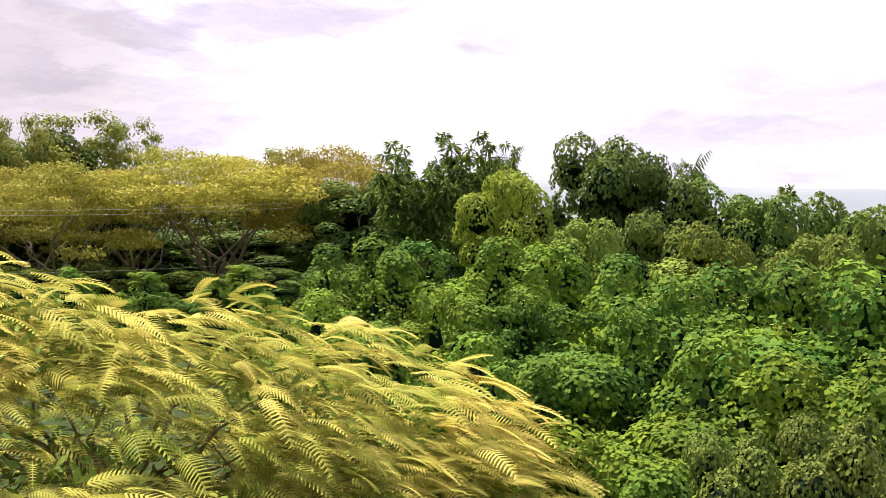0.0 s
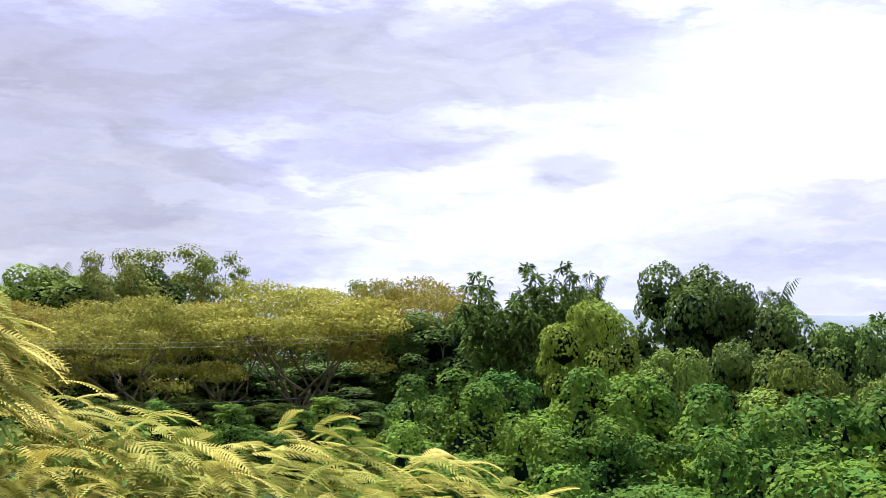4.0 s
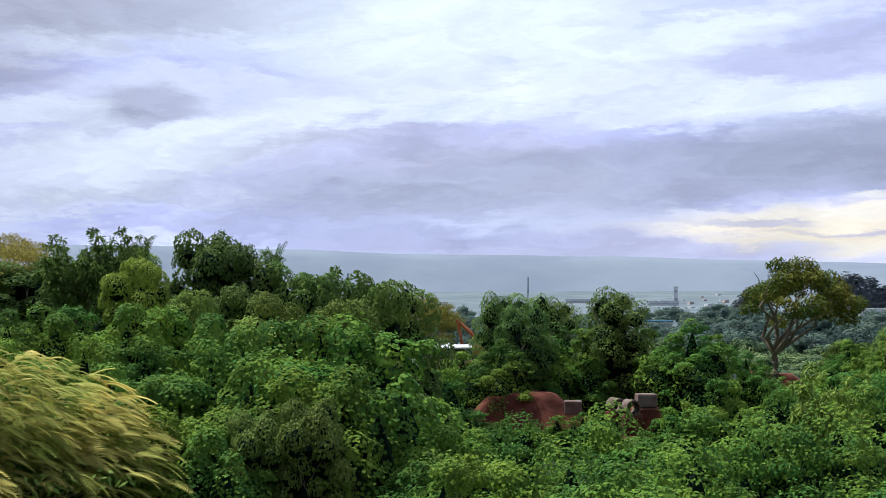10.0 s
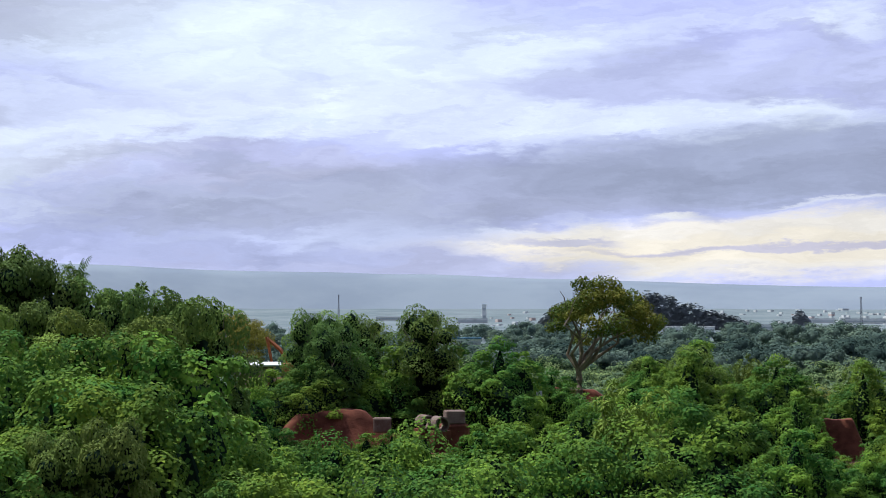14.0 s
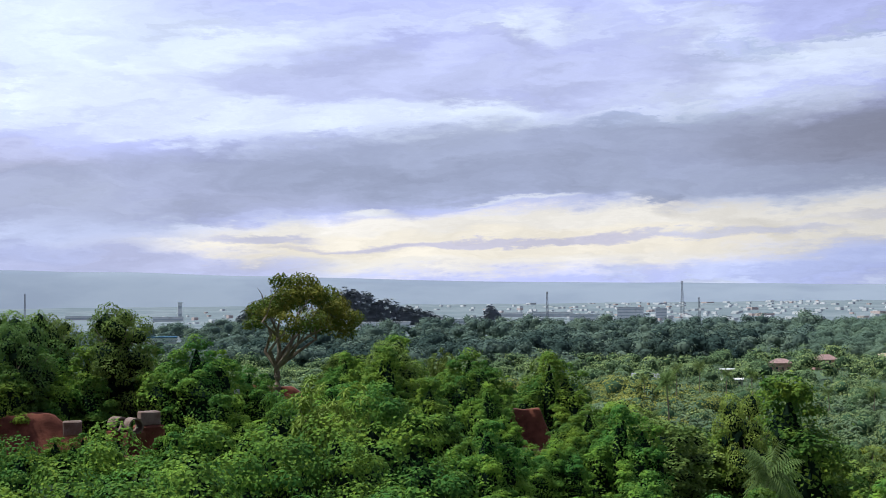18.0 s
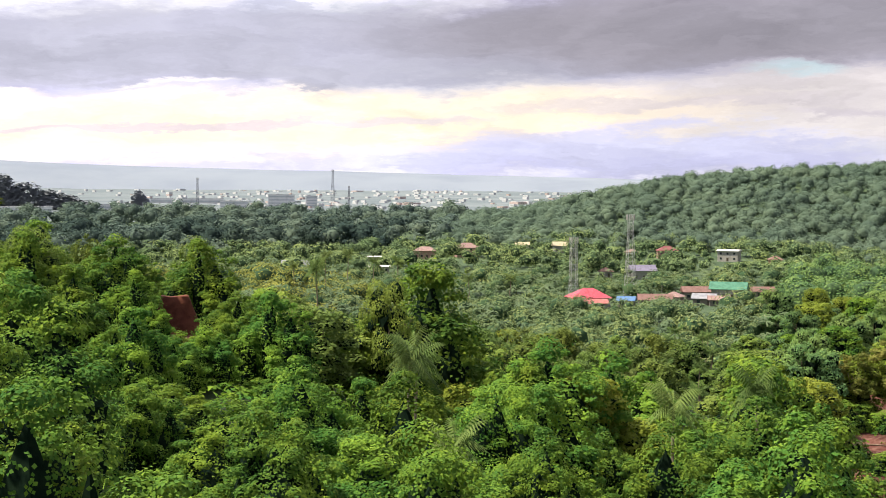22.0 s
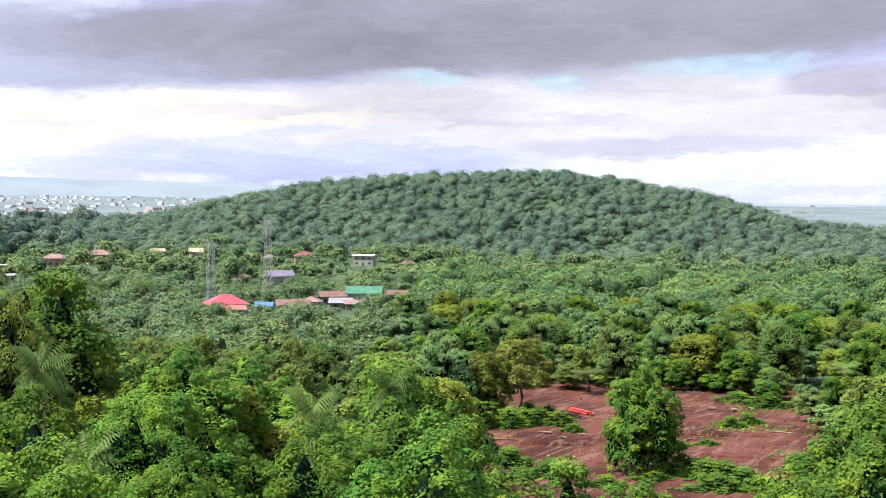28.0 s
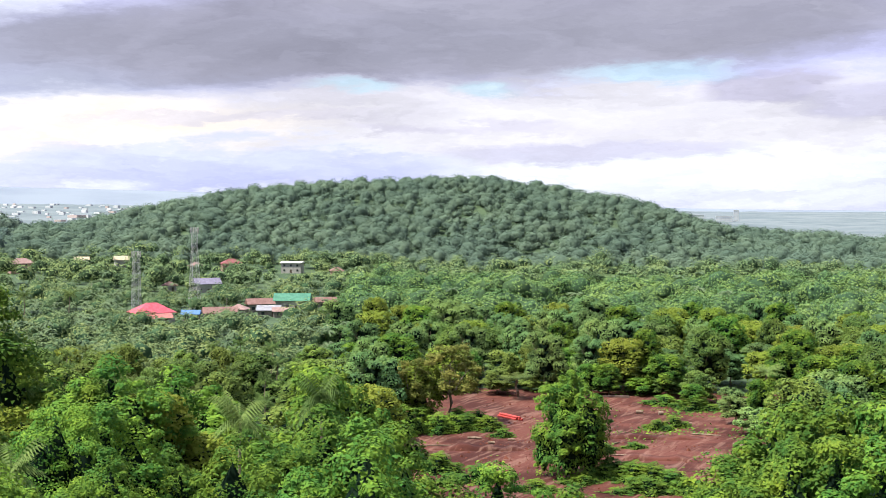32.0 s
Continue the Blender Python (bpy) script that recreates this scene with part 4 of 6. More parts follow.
plant("broad_b", spot(27.12, 145), 37.41, 7.44, 3.4)
plant("vinefar_b", spot(32.24, 150), 37.78, 8.34, 2.0)
plant("vinefar_c", spot(32.97, 140), 34.47, 7.78, 4.0)
plant("spray", spot(35.54, 200), 35.45, 5.13, 5.4)
plant("spray", spot(31.02, 220), 35.84, 4.70, 2.3)
plant("palm_a", spot(40.74, 330), 27.61, 8.47, 3.2)
plant("vinefar_a", spot(30.53, 120), 36.09, 8.21, 1.0)
plant("vine_z", spot(27.12, 85), 37.51, 7.27, 3.1)
plant("vinefar_b", spot(37.34, 130), 32.76, 8.89, 3.8)
plant("vinefar_a", spot(45.69, 140), 35.04, 10.77, 1.7)
plant("broad_b", spot(43.81, 135), 33.58, 6.93, 2.1)
plant("vinefar_c", spot(38.80, 120), 33.47, 6.67, 0.9)
plant("vinefar_a", spot(32.96, 105), 33.45, 5.84, 6.2)
plant("vinefar_a", spot(45.26, 150), 33.64, 10.90, 6.0)
plant("vinefar_b", spot(38.33, 150), 31.61, 8.98, 2.7)
plant("vinefar_c", spot(35.70, 160), 37.00, 6.16, 2.1)
plant("vinefar_b", spot(50.75, 125), 28.54, 9.09, 2.0)
plant("vinefar_a", spot(59.55, 110), 28.87, 10.82, 1.9)
plant("vine_z", spot(61.24, 95), 26.68, 7.72, 2.2)
plant("vinefar_b", spot(53.46, 140), 25.73, 9.58, 6.2)
plant("vine_z", spot(48.54, 95), 28.51, 8.12, 4.7)
plant("broad_b", spot(2.66, 66), 41.15, 6.77, 1.5)
plant("dark_a", spot(2.93, 58), 38.72, 4.96, 3.4)
plant("dark_a", spot(7.20, 64), 39.03, 4.93, 1.1)
plant("broad_a", spot(5.50, 72), 40.63, 6.16, 4.4)
plant("dark_a", spot(-0.57, 70), 40.66, 5.99, 2.4)
# trees in and round the clearing
plant("thin", spot(65.30, 262), 15.6, 12.5, 2.3)
plant("thin", spot(63.55, 258), 13.2, 8.5, 4.1)
plant("wrapped", spot(70.44, 211), 16.76, 13.53, 5.1, "tree wrapped in dark vines standing on red earth")
plant("vinefar_b", spot(79.0, 138), 21.57, 6.49, 4.9)
plant("vinefar_c", spot(80.17, 134), 23.31, 6.87, 0.2)
plant("vinefar_b", spot(81.76, 130), 24.39, 6.67, 0.3)
plant("vinefar_a", spot(83.32, 128), 24.29, 6.57, 4.8)
plant("vinefar_c", spot(79.72, 122), 21.49, 6.26, 4.3)
plant("vinefar_a", spot(81.55, 120), 22.25, 6.67, 3.8)
plant("vinefar_b", spot(83.34, 118), 22.29, 6.05, 5.7)
plant("vinefar_c", spot(84.64, 126), 24.45, 7.00, 0.6)
plant("mid_d", spot(63.70, 262), 12.18, 12.32, 1.4)
plant("mid_d", spot(62.60, 270), 8.97, 9.23, 4.7)
plant("vinefar_a", spot(59.42, 120), 28.14, 10.26, 4.4)
plant("vine_b", spot(61.61, 82), 28.98, 6.66, 5.8)
plant("vinefar_a", spot(67.27, 120), 19.06, 4.62, 2.6)
plant("vinefar_c", spot(70.70, 110), 19.17, 3.76, 0.2)
plant("vine_a", spot(65.05, 100), 21.78, 5.13, 0.6)
plant("vine_b", spot(69.23, 95), 21.83, 4.87, 0.6)
plant("palm_a", spot(78.54, 298), 8.51, 10.19, 3.9, "coconut palm at the edge of the clearing")
plant("palm_b", spot(80.14, 330), 9.05, 14.11, 1.8, "coconut palm at the edge of the clearing")
plant("palm_b", spot(68.17, 300), 5.17, 11.54, 2.8, "coconut palm at the edge of the clearing")
plant("palm_a", spot(72.88, 312), 6.12, 10.67, 3.1, "coconut palm at the edge of the clearing")
plant("palm_a", spot(82.17, 340), 10.12, 13.08, 4.3, "coconut palm at the edge of the clearing")
plant("palm_b", spot(44.66, 84), 33.41, 4.67, 5.3, "young palm standing up out of the vine thicket")
plant("palm_a", spot(46.43, 68), 30.75, 4.36, 4.2, "young palm standing up out of the vine thicket")
plant("palm_b", spot(55.85, 92), 29.44, 5.11, 5.6, "young palm standing up out of the vine thicket")
plant("palm_a", spot(59.89, 104), 29.62, 4.89, 1.5, "young palm standing up out of the vine thicket")
plant("palm_b", spot(24.77, 72), 34.06, 4.31, 4.7, "young palm standing up out of the vine thicket")
plant("palm_a", spot(44.41, 80), 34.12, 4.45, 4.7, "young palm standing up out of the vine thicket")


# ---- the rest of the vine thicket down the slope ----
def thicket():
    rng = random.Random(5)
    for ring in range(12):
        r0 = 40 + ring * 7.0 + ring * ring * 0.25
        step = math.degrees((9.2 + ring * 0.4) / r0)
        az = 6.0 + rng.uniform(0, step)
        while az < 92:
            r = r0 + rng.uniform(-2.5, 2.5)
            a = az + rng.uniform(-0.3, 0.3) * step
            cap = -5.6 if a < 30 else (-6.4 if a < 60 else (-12.3 if a < 77.5 else -9.6))
            if a < 22:
                cap = -6.0
            p = spot(a, r)
            top = min(p.z + rng.uniform(4.0, 11.5), 42 + r * math.tan(radians(cap - rng.uniform(0, 2.6))))
            if top - p.z > 2.4 and not (62.5 < a < 77 and r > 112) and not (9 < a < 37 and r > 100):
                kind = "vine_" + rng.choice("xyz") if r < 62 else ("vine_" if r < 84 else "vinefar_") + rng.choice("abc")
                plant(kind, p, top, rng.uniform(6.0, 11.5), rng.uniform(0, 6.28))
            az += step


CLEAR = []          # places with a house or a mast: no woods just before them


def hidden(a, r):
    return any(abs(a - b) < w * 1.15 and q - depth * 1.5 < r < q + 10 for b, q, w, depth in CLEAR)


def valley():
    """Single trees and palms of the valley wood, between the thicket and the houses."""
    rng = random.Random(8)
    r = 125.0
    while r < 425:
        step = math.degrees(10.5 / r)
        az = 26.0 + rng.uniform(0, step)
        while az < 88:
            a, q = az + rng.uniform(-0.4, 0.4) * step, r + rng.uniform(-6, 6)
            az += step
            if (62 < a < 80 and q < 306) or (a < 40 and q < 200) or q < 125 or (a < 60 and q > 330) or hidden(a, q):
                continue
            p = spot(a, q)
            grove = noise.noise(Vector((p.x * 0.012, p.y * 0.012, 3.3)))
            kind = rng.choice(["mid_a", "mid_b", "mid_c", "mid_c"])
            if a > 60:
                kind = rng.choice(["mid_a", "mid_e", "mid_f", "mid_d", "mid_e", "mid_d", "mid_f", "mid_e"])
            if a < 58 and rng.random() < 0.45:
                kind = rng.choice(["palm_a", "palm_b"])
            elif grove > 0.34:
                kind = "mid_d"
            big = a > 60
            if big and rng.random() < 0.12:
                continue
            tall = rng.uniform(8, 15.5) if big else rng.uniform(7, 12)
            plant(kind, p, p.z + tall, rng.uniform(4.5, 6.5) if kind.startswith("palm") else (rng.uniform(8.5, 14) if big else rng.uniform(7, 11.5)), rng.uniform(0, 6.28))
        r += 12.0


def far_wood(name, label, r0, r1, a0, a1, count, size, leaf, material, seed, palms=0.0, tufts=44, core=None, solid=0.74, cushions=3, flat=1.0):
    """Woods too far and too many to count: crowns of a few cushions with leaf tufts, and palms with arching fronds."""
    rng = np.random.default_rng(seed)
    bm = bmesh.new()
    bmesh.ops.create_icosphere(bm, subdivisions=1, radius=solid)
    ball = np.array([v.co for v in bm.verts])
    tris = np.array([[v.index for v in f.verts] for f in bm.faces])
    bm.free()
    keep = ball[tris].mean(1)[:, 2] > -0.35
    tris = tris[keep]
    V, F, P, N, R = [], [], [], [], []
    at = 0
    for i in range(count):
        a, r = rng.uniform(a0, a1), math.sqrt(rng.uniform(r0 * r0, r1 * r1))
        if hidden(a, r):
            continue
        p = np.array(spot(a, r))
        grove = noise.noise(Vector((p[0] * 0.008, p[1] * 0.008, 7.0)))
        if rng.random() < palms * (1 + 1.6 * grove):
            h = size * rng.uniform(1.3, 2.1)
            head = p + np.array([rng.normal(0, 0.5), rng.normal(0, 0.5), h])
            t = np.array([[0.13, 0, 0], [-0.13, 0, 0]])
            R.append(np.stack([p + t[0], p + t[1], head + t[1] * 0.7, head + t[0] * 0.7]))
            for j in range(15):
                b, up, L = rng.uniform(0, 6.283), rng.uniform(-0.2, 0.95), size * rng.uniform(0.5, 0.78)
                d, sd = np.array([math.cos(b), math.sin(b), 0]), np.array([-math.sin(b), math.cos(b), 0])
                c = [head + d * L * q + np.array([0, 0, L * (up * q - (0.55 + 0.35 * up) * q * q)]) for q in (0.0, 0.4, 0.75, 1.0)]
                w = [0.05, 0.07 * size, 0.06 * size, 0.02]
                for q in range(3):
                    for sg in (-1, 1):
                        drop = np.array([0, 0, -0.5])
                        R.append(np.stack([c[q], c[q + 1], c[q + 1] + (sd * sg + drop) * w[q + 1], c[q] + (sd * sg + drop) * w[q]]))
            continue
        s = size * rng.choice([0.55, 0.8, 1.05, 1.5], p=[0.25, 0.33, 0.27, 0.15]) * rng.uniform(0.85, 1.2)
        rise = rng.uniform(0.6, 1.05)
        for j in range(cushions):
            f1, f2, f3 = rng.uniform(0, 6.28, 3)
            x, y, z = ball.T
            bump = 1 + 0.17 * np.sin(x * 4.2 + f1) * np.cos(y * 4.2 + f2) + 0.15 * np.sin(z * 5.0 + f3) * np.cos(x * 5.5 + f2)
            q = s * (1 if cushions == 1 else rng.uniform(0.5, 0.8))
            shape = np.array([q * rng.uniform(0.85, 1.2), q * rng.uniform(0.85, 1.2), q * rng.uniform(0.65, 0.95) * flat])
            off = np.zeros(3) if cushions == 1 else rng.normal(0, 0.36, 3) * np.array([s, s, s * 0.4])
            c = p + off + np.array([0, 0, s * rise * flat])
            V.append(c + ball * bump[:, None] * shape)
            F.append(tris + at)
            at += len(ball)
            d = unit(rng.normal(0, 1, (int(tufts / cushions * (s / size) ** 2) + 8, 3)) + np.array([0, 0, 0.45]))
            lobe = 1 + 0.2 * np.sin(d[:, :1] * 4.5 + f1) * np.cos(d[:, 1:2] * 4.5 + f2) + 0.12 * np.sin(d[:, 2:] * 7 + f3)
            P.append(c + d * lobe * shape * rng.uniform(0.84, 1.04, (len(d), 1)))
            N.append(d)
    V, F = np.concatenate(V), np.concatenate(F)
    me = bpy.data.meshes.new(name)
    me.from_pydata(V.tolist(), [], F.tolist())
    me.polygons.foreach_set("use_smooth", np.ones(len(F), bool))
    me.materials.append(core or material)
    wood_ob = tagged(new(name, me), label, "forest", kind="stuff")
    tuft = leaves("leaf_tufts", np.concatenate(P), np.concatenate(N), material, rng, leaf, leaf * 0.9, 0.1, 0.35, True)
    part("leaf_tufts", tuft, material, wood_ob)["kind"] = "stuff"
    if R:
        part("palm_fronds", quads("palm_fronds", np.concatenate(R), FARPALM), FARPALM, wood_ob)["kind"] = "stuff"


# ---- the feathery tree below the balcony ----
def feather_tree():
    """A wide low crown of long twice-feathered fronds in layers, yellow with age."""
    rng = np.random.default_rng(77)
    tree = thing("feather_leaved_tree", "wide tree with layered yellow-green feathery fronds below the balcony", "tree")
    hub = ahead(-20.5, 26.0)
    tree.matrix_basis = Matrix.Translation((hub.x, hub.y, hub.z - 0.2))
    base = np.array([hub.x, hub.y, hub.z - 0.2])
    right = np.array([math.cos(radians(-20.5)), -math.sin(radians(-20.5)), 0])
    deep = np.array([math.sin(radians(-20.5)), math.cos(radians(-20.5)), 0])
    crowns = [((0.6, 0.0, 36.9), (9.4, 5.0, 4.7), 2000), ((-3.8, 1.5, 39.2), (5.4, 3.5, 3.0), 550), ((4.6, -2.0, 35.8), (5.2, 3.5, 3.4), 600),
              ((-5.6, -3.4, 41.6), (3.4, 2.2, 2.7), 650), ((-3.0, -5.0, 36.0), (6.5, 2.6, 3.0), 1500)]
    bm = bmesh.new()
    tube(bm, limb_path(rng, (0, 0, -0.8), (0.3, 0.2, 3.4), 0.06), [0.42, 0.34, 0.3, 0.28, 0.26], 10)
    part("trunk", bm, BARK, tree)
    W, A, O, LEN = [], [], [], []
    for (cx, cd, cz), (rx, rd, rz), n in crowns:
        c = right * cx + deep * cd + np.array([base[0], base[1], cz])
        for i in range(n):
            d = unit(rng.normal(0, 1, (1, 3)))[0]
            d[2] = abs(d[2]) * 0.9 - 0.12
            tier = rng.choice([1.0, 0.92, 0.82, 0.70])
            p = c + (right * d[0] * rx + deep * d[1] * rd + np.array([0, 0, d[2] * rz])) * tier
            p[2] += 0.35 * math.sin(p[0] * 1.3) * math.cos(p[1] * 1.2)
            out = right * (d[0] * 0.8 + 0.35) + deep * (d[1] - 0.15) + rng.normal(0, 0.42, 3)
            out[2] = rng.uniform(-0.1, 0.3)
            A.append(p), O.append(out / np.linalg.norm(out)), LEN.append(rng.uniform(0.7, 1.3))
            if i % 9 == 0:
                W.append((c + (p - c) * 0.25 + np.array([0, 0, -0.5]), p))
    # each frond: a rib and pairs of leaflets joined to it
    A, O, LEN = np.array(A) - base, np.array(O), np.array(LEN)[:, None]
    side = unit(np.cross(O, np.array([[0, 0, 1.0]])))
    up = np.cross(side, O)
    roll = rng.normal(0, 0.25, (len(A), 1))
    side, up = side * np.cos(roll) + up * np.sin(roll), up * np.cos(roll) - side * np.sin(roll)
    q = 15
    sag = rng.uniform(0.30, 0.60, (len(A), 1))
    rib = [A + O * LEN * t - np.array([[0, 0, 1.0]]) * sag * LEN * t * t for t in np.linspace(0, 1, 2 * q + 1)]
    V, F = [], []
    for c in rib:
        V += [c - side * 0.006, c + side * 0.006]
    for k in range(2 * q):
        F.append((2 * k, 2 * k + 1, 2 * k + 3, 2 * k + 2))
    for k in range(q):
        t = (2 * k + 1) / (2 * q)
        w = 0.27 * LEN * math.sin(math.pi * min(1.0, 0.20 + 0.76 * t)) ** 0.7
        for sg, rail in ((-1, 0), (1, 1)):
            tip = rib[2 * k + 1] + side * sg * w + O * w * 0.55 - up * w * 0.25
            mid = rib[2 * k + 1] + side * sg * w * 0.5 + O * w * 0.22 - up * w * 0.06
            at = len(V)
            V += [mid - O * LEN * 0.022, tip, mid + O * LEN * 0.022]
            F += [(4 * k + rail, 4 * k + 2 + rail, at + 2, at), (at, at + 2, at + 1)]
    nv = len(V)
    V = np.stack(V, 1).reshape(-1, 3)
    four, three = np.array([f for f in F if len(f) == 4]), np.array([f for f in F if len(f) == 3])
    shift = (np.arange(len(A)) * nv)[:, None, None]
    me = bpy.data.meshes.new("crown")
    me.from_pydata(V.tolist(), [], (four[None] + shift).reshape(-1, 4).tolist() + (three[None] + shift).reshape(-1, 3).tolist())
    me.materials.append(FEATHER)
    part("crown", me, FEATHER, tree, "yellowing feathery fronds")
    heaps = []
    for (cx, cd, cz), (rx, rd, rz), n in crowns:
        for i in range(22):
            d = unit(rng.normal(0, 1, (1, 3)))[0]
            d[2] = abs(d[2]) * 0.8 - 0.1
            c = right * (cx + d[0] * rx * 0.72) + deep * (cd + d[1] * rd * 0.72) + np.array([0, 0, cz + d[2] * rz * 0.72 - base[2]])
            heaps.append((*c, 1.3, 1.3, 0.4))
    P, N = lumps_surface(heaps, 7000, rng, -0.9, 0.4)
    part("inner_foliage", leaves("inner_foliage", P, N, BROAD, rng, 0.34, 0.12, 0.5, 1.0), BROAD, tree, "shaded green under-leaves")
    for s, e in W[::6]:
        bm = bmesh.new()
        tube(bm, limb_path(rng, s - base, e - base, 0.12, 5), [0.06, 0.05, 0.04, 0.025, 0.012], 6)
        part("limb", bm, BARK, tree)
    for (cx, cd, cz), (rx, rd, rz), n in crowns:
        c = right * cx + deep * cd + np.array([0, 0, cz - base[2]])
        bm = bmesh.new()
        tube(bm, limb_path(rng, (0.3, 0.2, 3.4), c, 0.1, 5), [0.2, 0.17, 0.14, 0.1, 0.07], 7)
        part("limb", bm, BARK, tree)


feather_tree()


# ---- buildings ----
def box(bm, x0, y0, z0, x1, y1, z1):
    v = [bm.verts.new((x, y, z)) for z in (z0, z1) for x, y in ((x0, y0), (x1, y0), (x1, y1), (x0, y1))]
    for f in ((3, 2, 1, 0), (4, 5, 6, 7), (0, 1, 5, 4), (1, 2, 6, 5), (2, 3, 7, 6), (3, 0, 4, 7)):
        bm.faces.new([v[i] for i in f])


def sheet(name, col, scale=0.7, rough=0.7):
    col = tuple(c * 0.62 for c in col)
    return mottled(name, col, tuple(min(1, c * 1.25 + 0.02) for c in col), scale, rough, 0.2, 0.4)


ROOFS = {"pink": sheet("pink_red_sheet", (0.62, 0.09, 0.14)), "rust": sheet("rusty_sheet", (0.26, 0.135, 0.115)), "coral": sheet("faded_coral_sheet", (0.58, 0.20, 0.18)), "teal": sheet("teal_sheet", (0.07, 0.27, 0.17)),
         "blue": sheet("blue_sheet", (0.10, 0.24, 0.50)), "grey": sheet("grey_sheet", (0.36, 0.37, 0.42)), "violet": sheet("violet_grey_sheet", (0.24, 0.22, 0.33)),
         "maroon": sheet("maroon_tile", (0.26, 0.07, 0.07)), "cream": sheet("cream_sheet", (0.62, 0.52, 0.36)), "white": sheet("white_sheet", (0.80, 0.80, 0.80)),
         "salmon": sheet("salmon_tile", (0.38, 0.235, 0.215))}
PLASTER = mottled("white_plaster", (0.36, 0.35, 0.33), (0.45, 0.44, 0.42), 0.5, 0.9)
PINKWALL = mottled("pink_plaster", (0.36, 0.22, 0.19), (0.44, 0.29, 0.25), 0.5, 0.9)
BLOCK = mottled("bare_concrete", (0.20, 0.18, 0.165), (0.27, 0.25, 0.23), 0.6, 0.95)
STEEL = mottled("galvanised_steel", (0.30, 0.31, 0.32), (0.38, 0.39, 0.40), 0.9, 0.45, 0.1, 0.5)
mat_glass, _w, _b, _o = shader("dark_window_glass", 0.12, 0.5)
_b.inputs["Base Color"].default_value = (0.03, 0.04, 0.05, 1)
FASCIA = mottled("dark_timber", (0.08, 0.06, 0.05), (0.13, 0.10, 0.08), 2.0, 0.8)


def house(heading, r, w, d, h, roof, wall, turn, label, hip=True, floors=1, z=None, front=36):
    """A house: walls with recessed windows and a door, a pitched sheet roof with eaves and fascia."""
    w, d, h = w * 0.92, d * 0.92, h * 0.95
    ob = thing("house", label, "house", "village houses")
    p = spot(heading, r)
    ob.matrix_basis = Matrix.Translation((p.x, p.y, p.z if z is None else z)) @ Matrix.Rotation(radians(-heading + turn), 4, "Z")
    CLEAR.append((heading, r, math.degrees((w * 0.5 + 2) / r), front + max(0, r - 640) * 0.06))
    bm = bmesh.new()
    box(bm, -w / 2, -d / 2, -1.5, w / 2, d / 2, h)
    part("wall", bm, wall, ob)
    e, rise = 0.7, min(w, d) * (0.36 if roof != "white" else 0.12)
    bm = bmesh.new()
    x, y = w / 2 + e, d / 2 + e
    k = (w - d) / 2 * 0.9 if hip else x
    k = max(k, 0.4)
    lo = [bm.verts.new(q) for q in ((-x, -y, h), (x, -y, h), (x, y, h), (-x, y, h))]
    hi = [bm.verts.new(q) for q in ((-k, 0, h + rise), (k, 0, h + rise))]
    up = [bm.verts.new(v.co + Vector((0, 0, 0.14))) for v in lo]
    for i in range(4):
        bm.faces.new((lo[i], lo[(i + 1) % 4], up[(i + 1) % 4], up[i]))
    bm.faces.new((up[0], up[1], hi[1], hi[0]))
    bm.faces.new((up[2], up[3], hi[0], hi[1]))
    bm.faces.new((up[1], up[2], hi[1]))
    bm.faces.new((up[3], up[0], hi[0]))
    bm.faces.new(lo[::-1])
    roof_ob = part("roof", bm, ROOFS[roof], ob)
    n = max(4, int(w / 1.1))
    bm = bmesh.new()
    for i in range(n + 1):
        xx = -x + 2 * x * i / n
        t = min(1.0, (x - abs(xx)) / max(x - k, 0.01)) if hip else 1.0
        tube(bm, [(xx, -y, h + 0.15), (xx, -y * (1 - t), h + 0.15 + rise * t)], [0.05, 0.05], 4)
    part("roof_rib", bm, ROOFS[roof], roof_ob)
    for f in range(floors):
        fz = h * f / floors
        m = max(2, int(w / 3.2))
        for i in range(m):
            cx = -w / 2 + w * (i + 0.5) / m
            door = f == 0 and i == m // 2
            z0, z1 = fz + (0.05 if door else 0.95), fz + (2.1 if door else 2.15)
            bm = bmesh.new()
            box(bm, cx - 0.6, -d / 2 - 0.06, z0, cx + 0.6, -d / 2 + 0.1, z1)
            win = part("door" if door else "window", bm, FASCIA if door else mat_glass, ob)
            bm = bmesh.new()
            box(bm, cx - 0.75, -d / 2 - 0.10, z1, cx + 0.75, -d / 2 + 0.05, z1 + 0.12)
            part("lintel", bm, PLASTER, win)
    return ob


house(52.45, 512, 16, 11, 3.4, "pink", PLASTER, 18, "house with a bright pink-red sheet roof among palms")
house(52.75, 503, 9, 5, 1.9, "coral", PLASTER, 18, "low porch with a faded coral sheet roof", False)
house(54.1, 512, 6.5, 5, 2.6, "blue", BLOCK, -10, "small house with a blue sheet roof", False)
house(55.3, 515, 13, 7, 2.8, "rust", BLOCK, 6, "long low house with a dull red rusty roof", False)
house(56.1, 523, 7, 6, 3.4, "salmon", BLOCK, -20, "small house with a faded salmon roof")
house(57.0, 545, 11, 7, 3.2, "rust", BLOCK, 12, "house with a brown rusted sheet roof", False)
house(57.4, 520, 9, 6, 2.7, "grey", BLOCK, -8, "low house with a pale grey sheet roof", False)
house(58.4, 548, 15, 9, 4.2, "teal", PLASTER, -6, "house with a large green sheet roof", False)
house(59.8, 560, 9, 6, 2.8, "rust", BLOCK, 15, "low house with a brown rusted roof", False)
house(58.0, 515, 8, 5, 2.4, "salmon", BLOCK, 4, "low shed with a salmon roof by the palms", False)
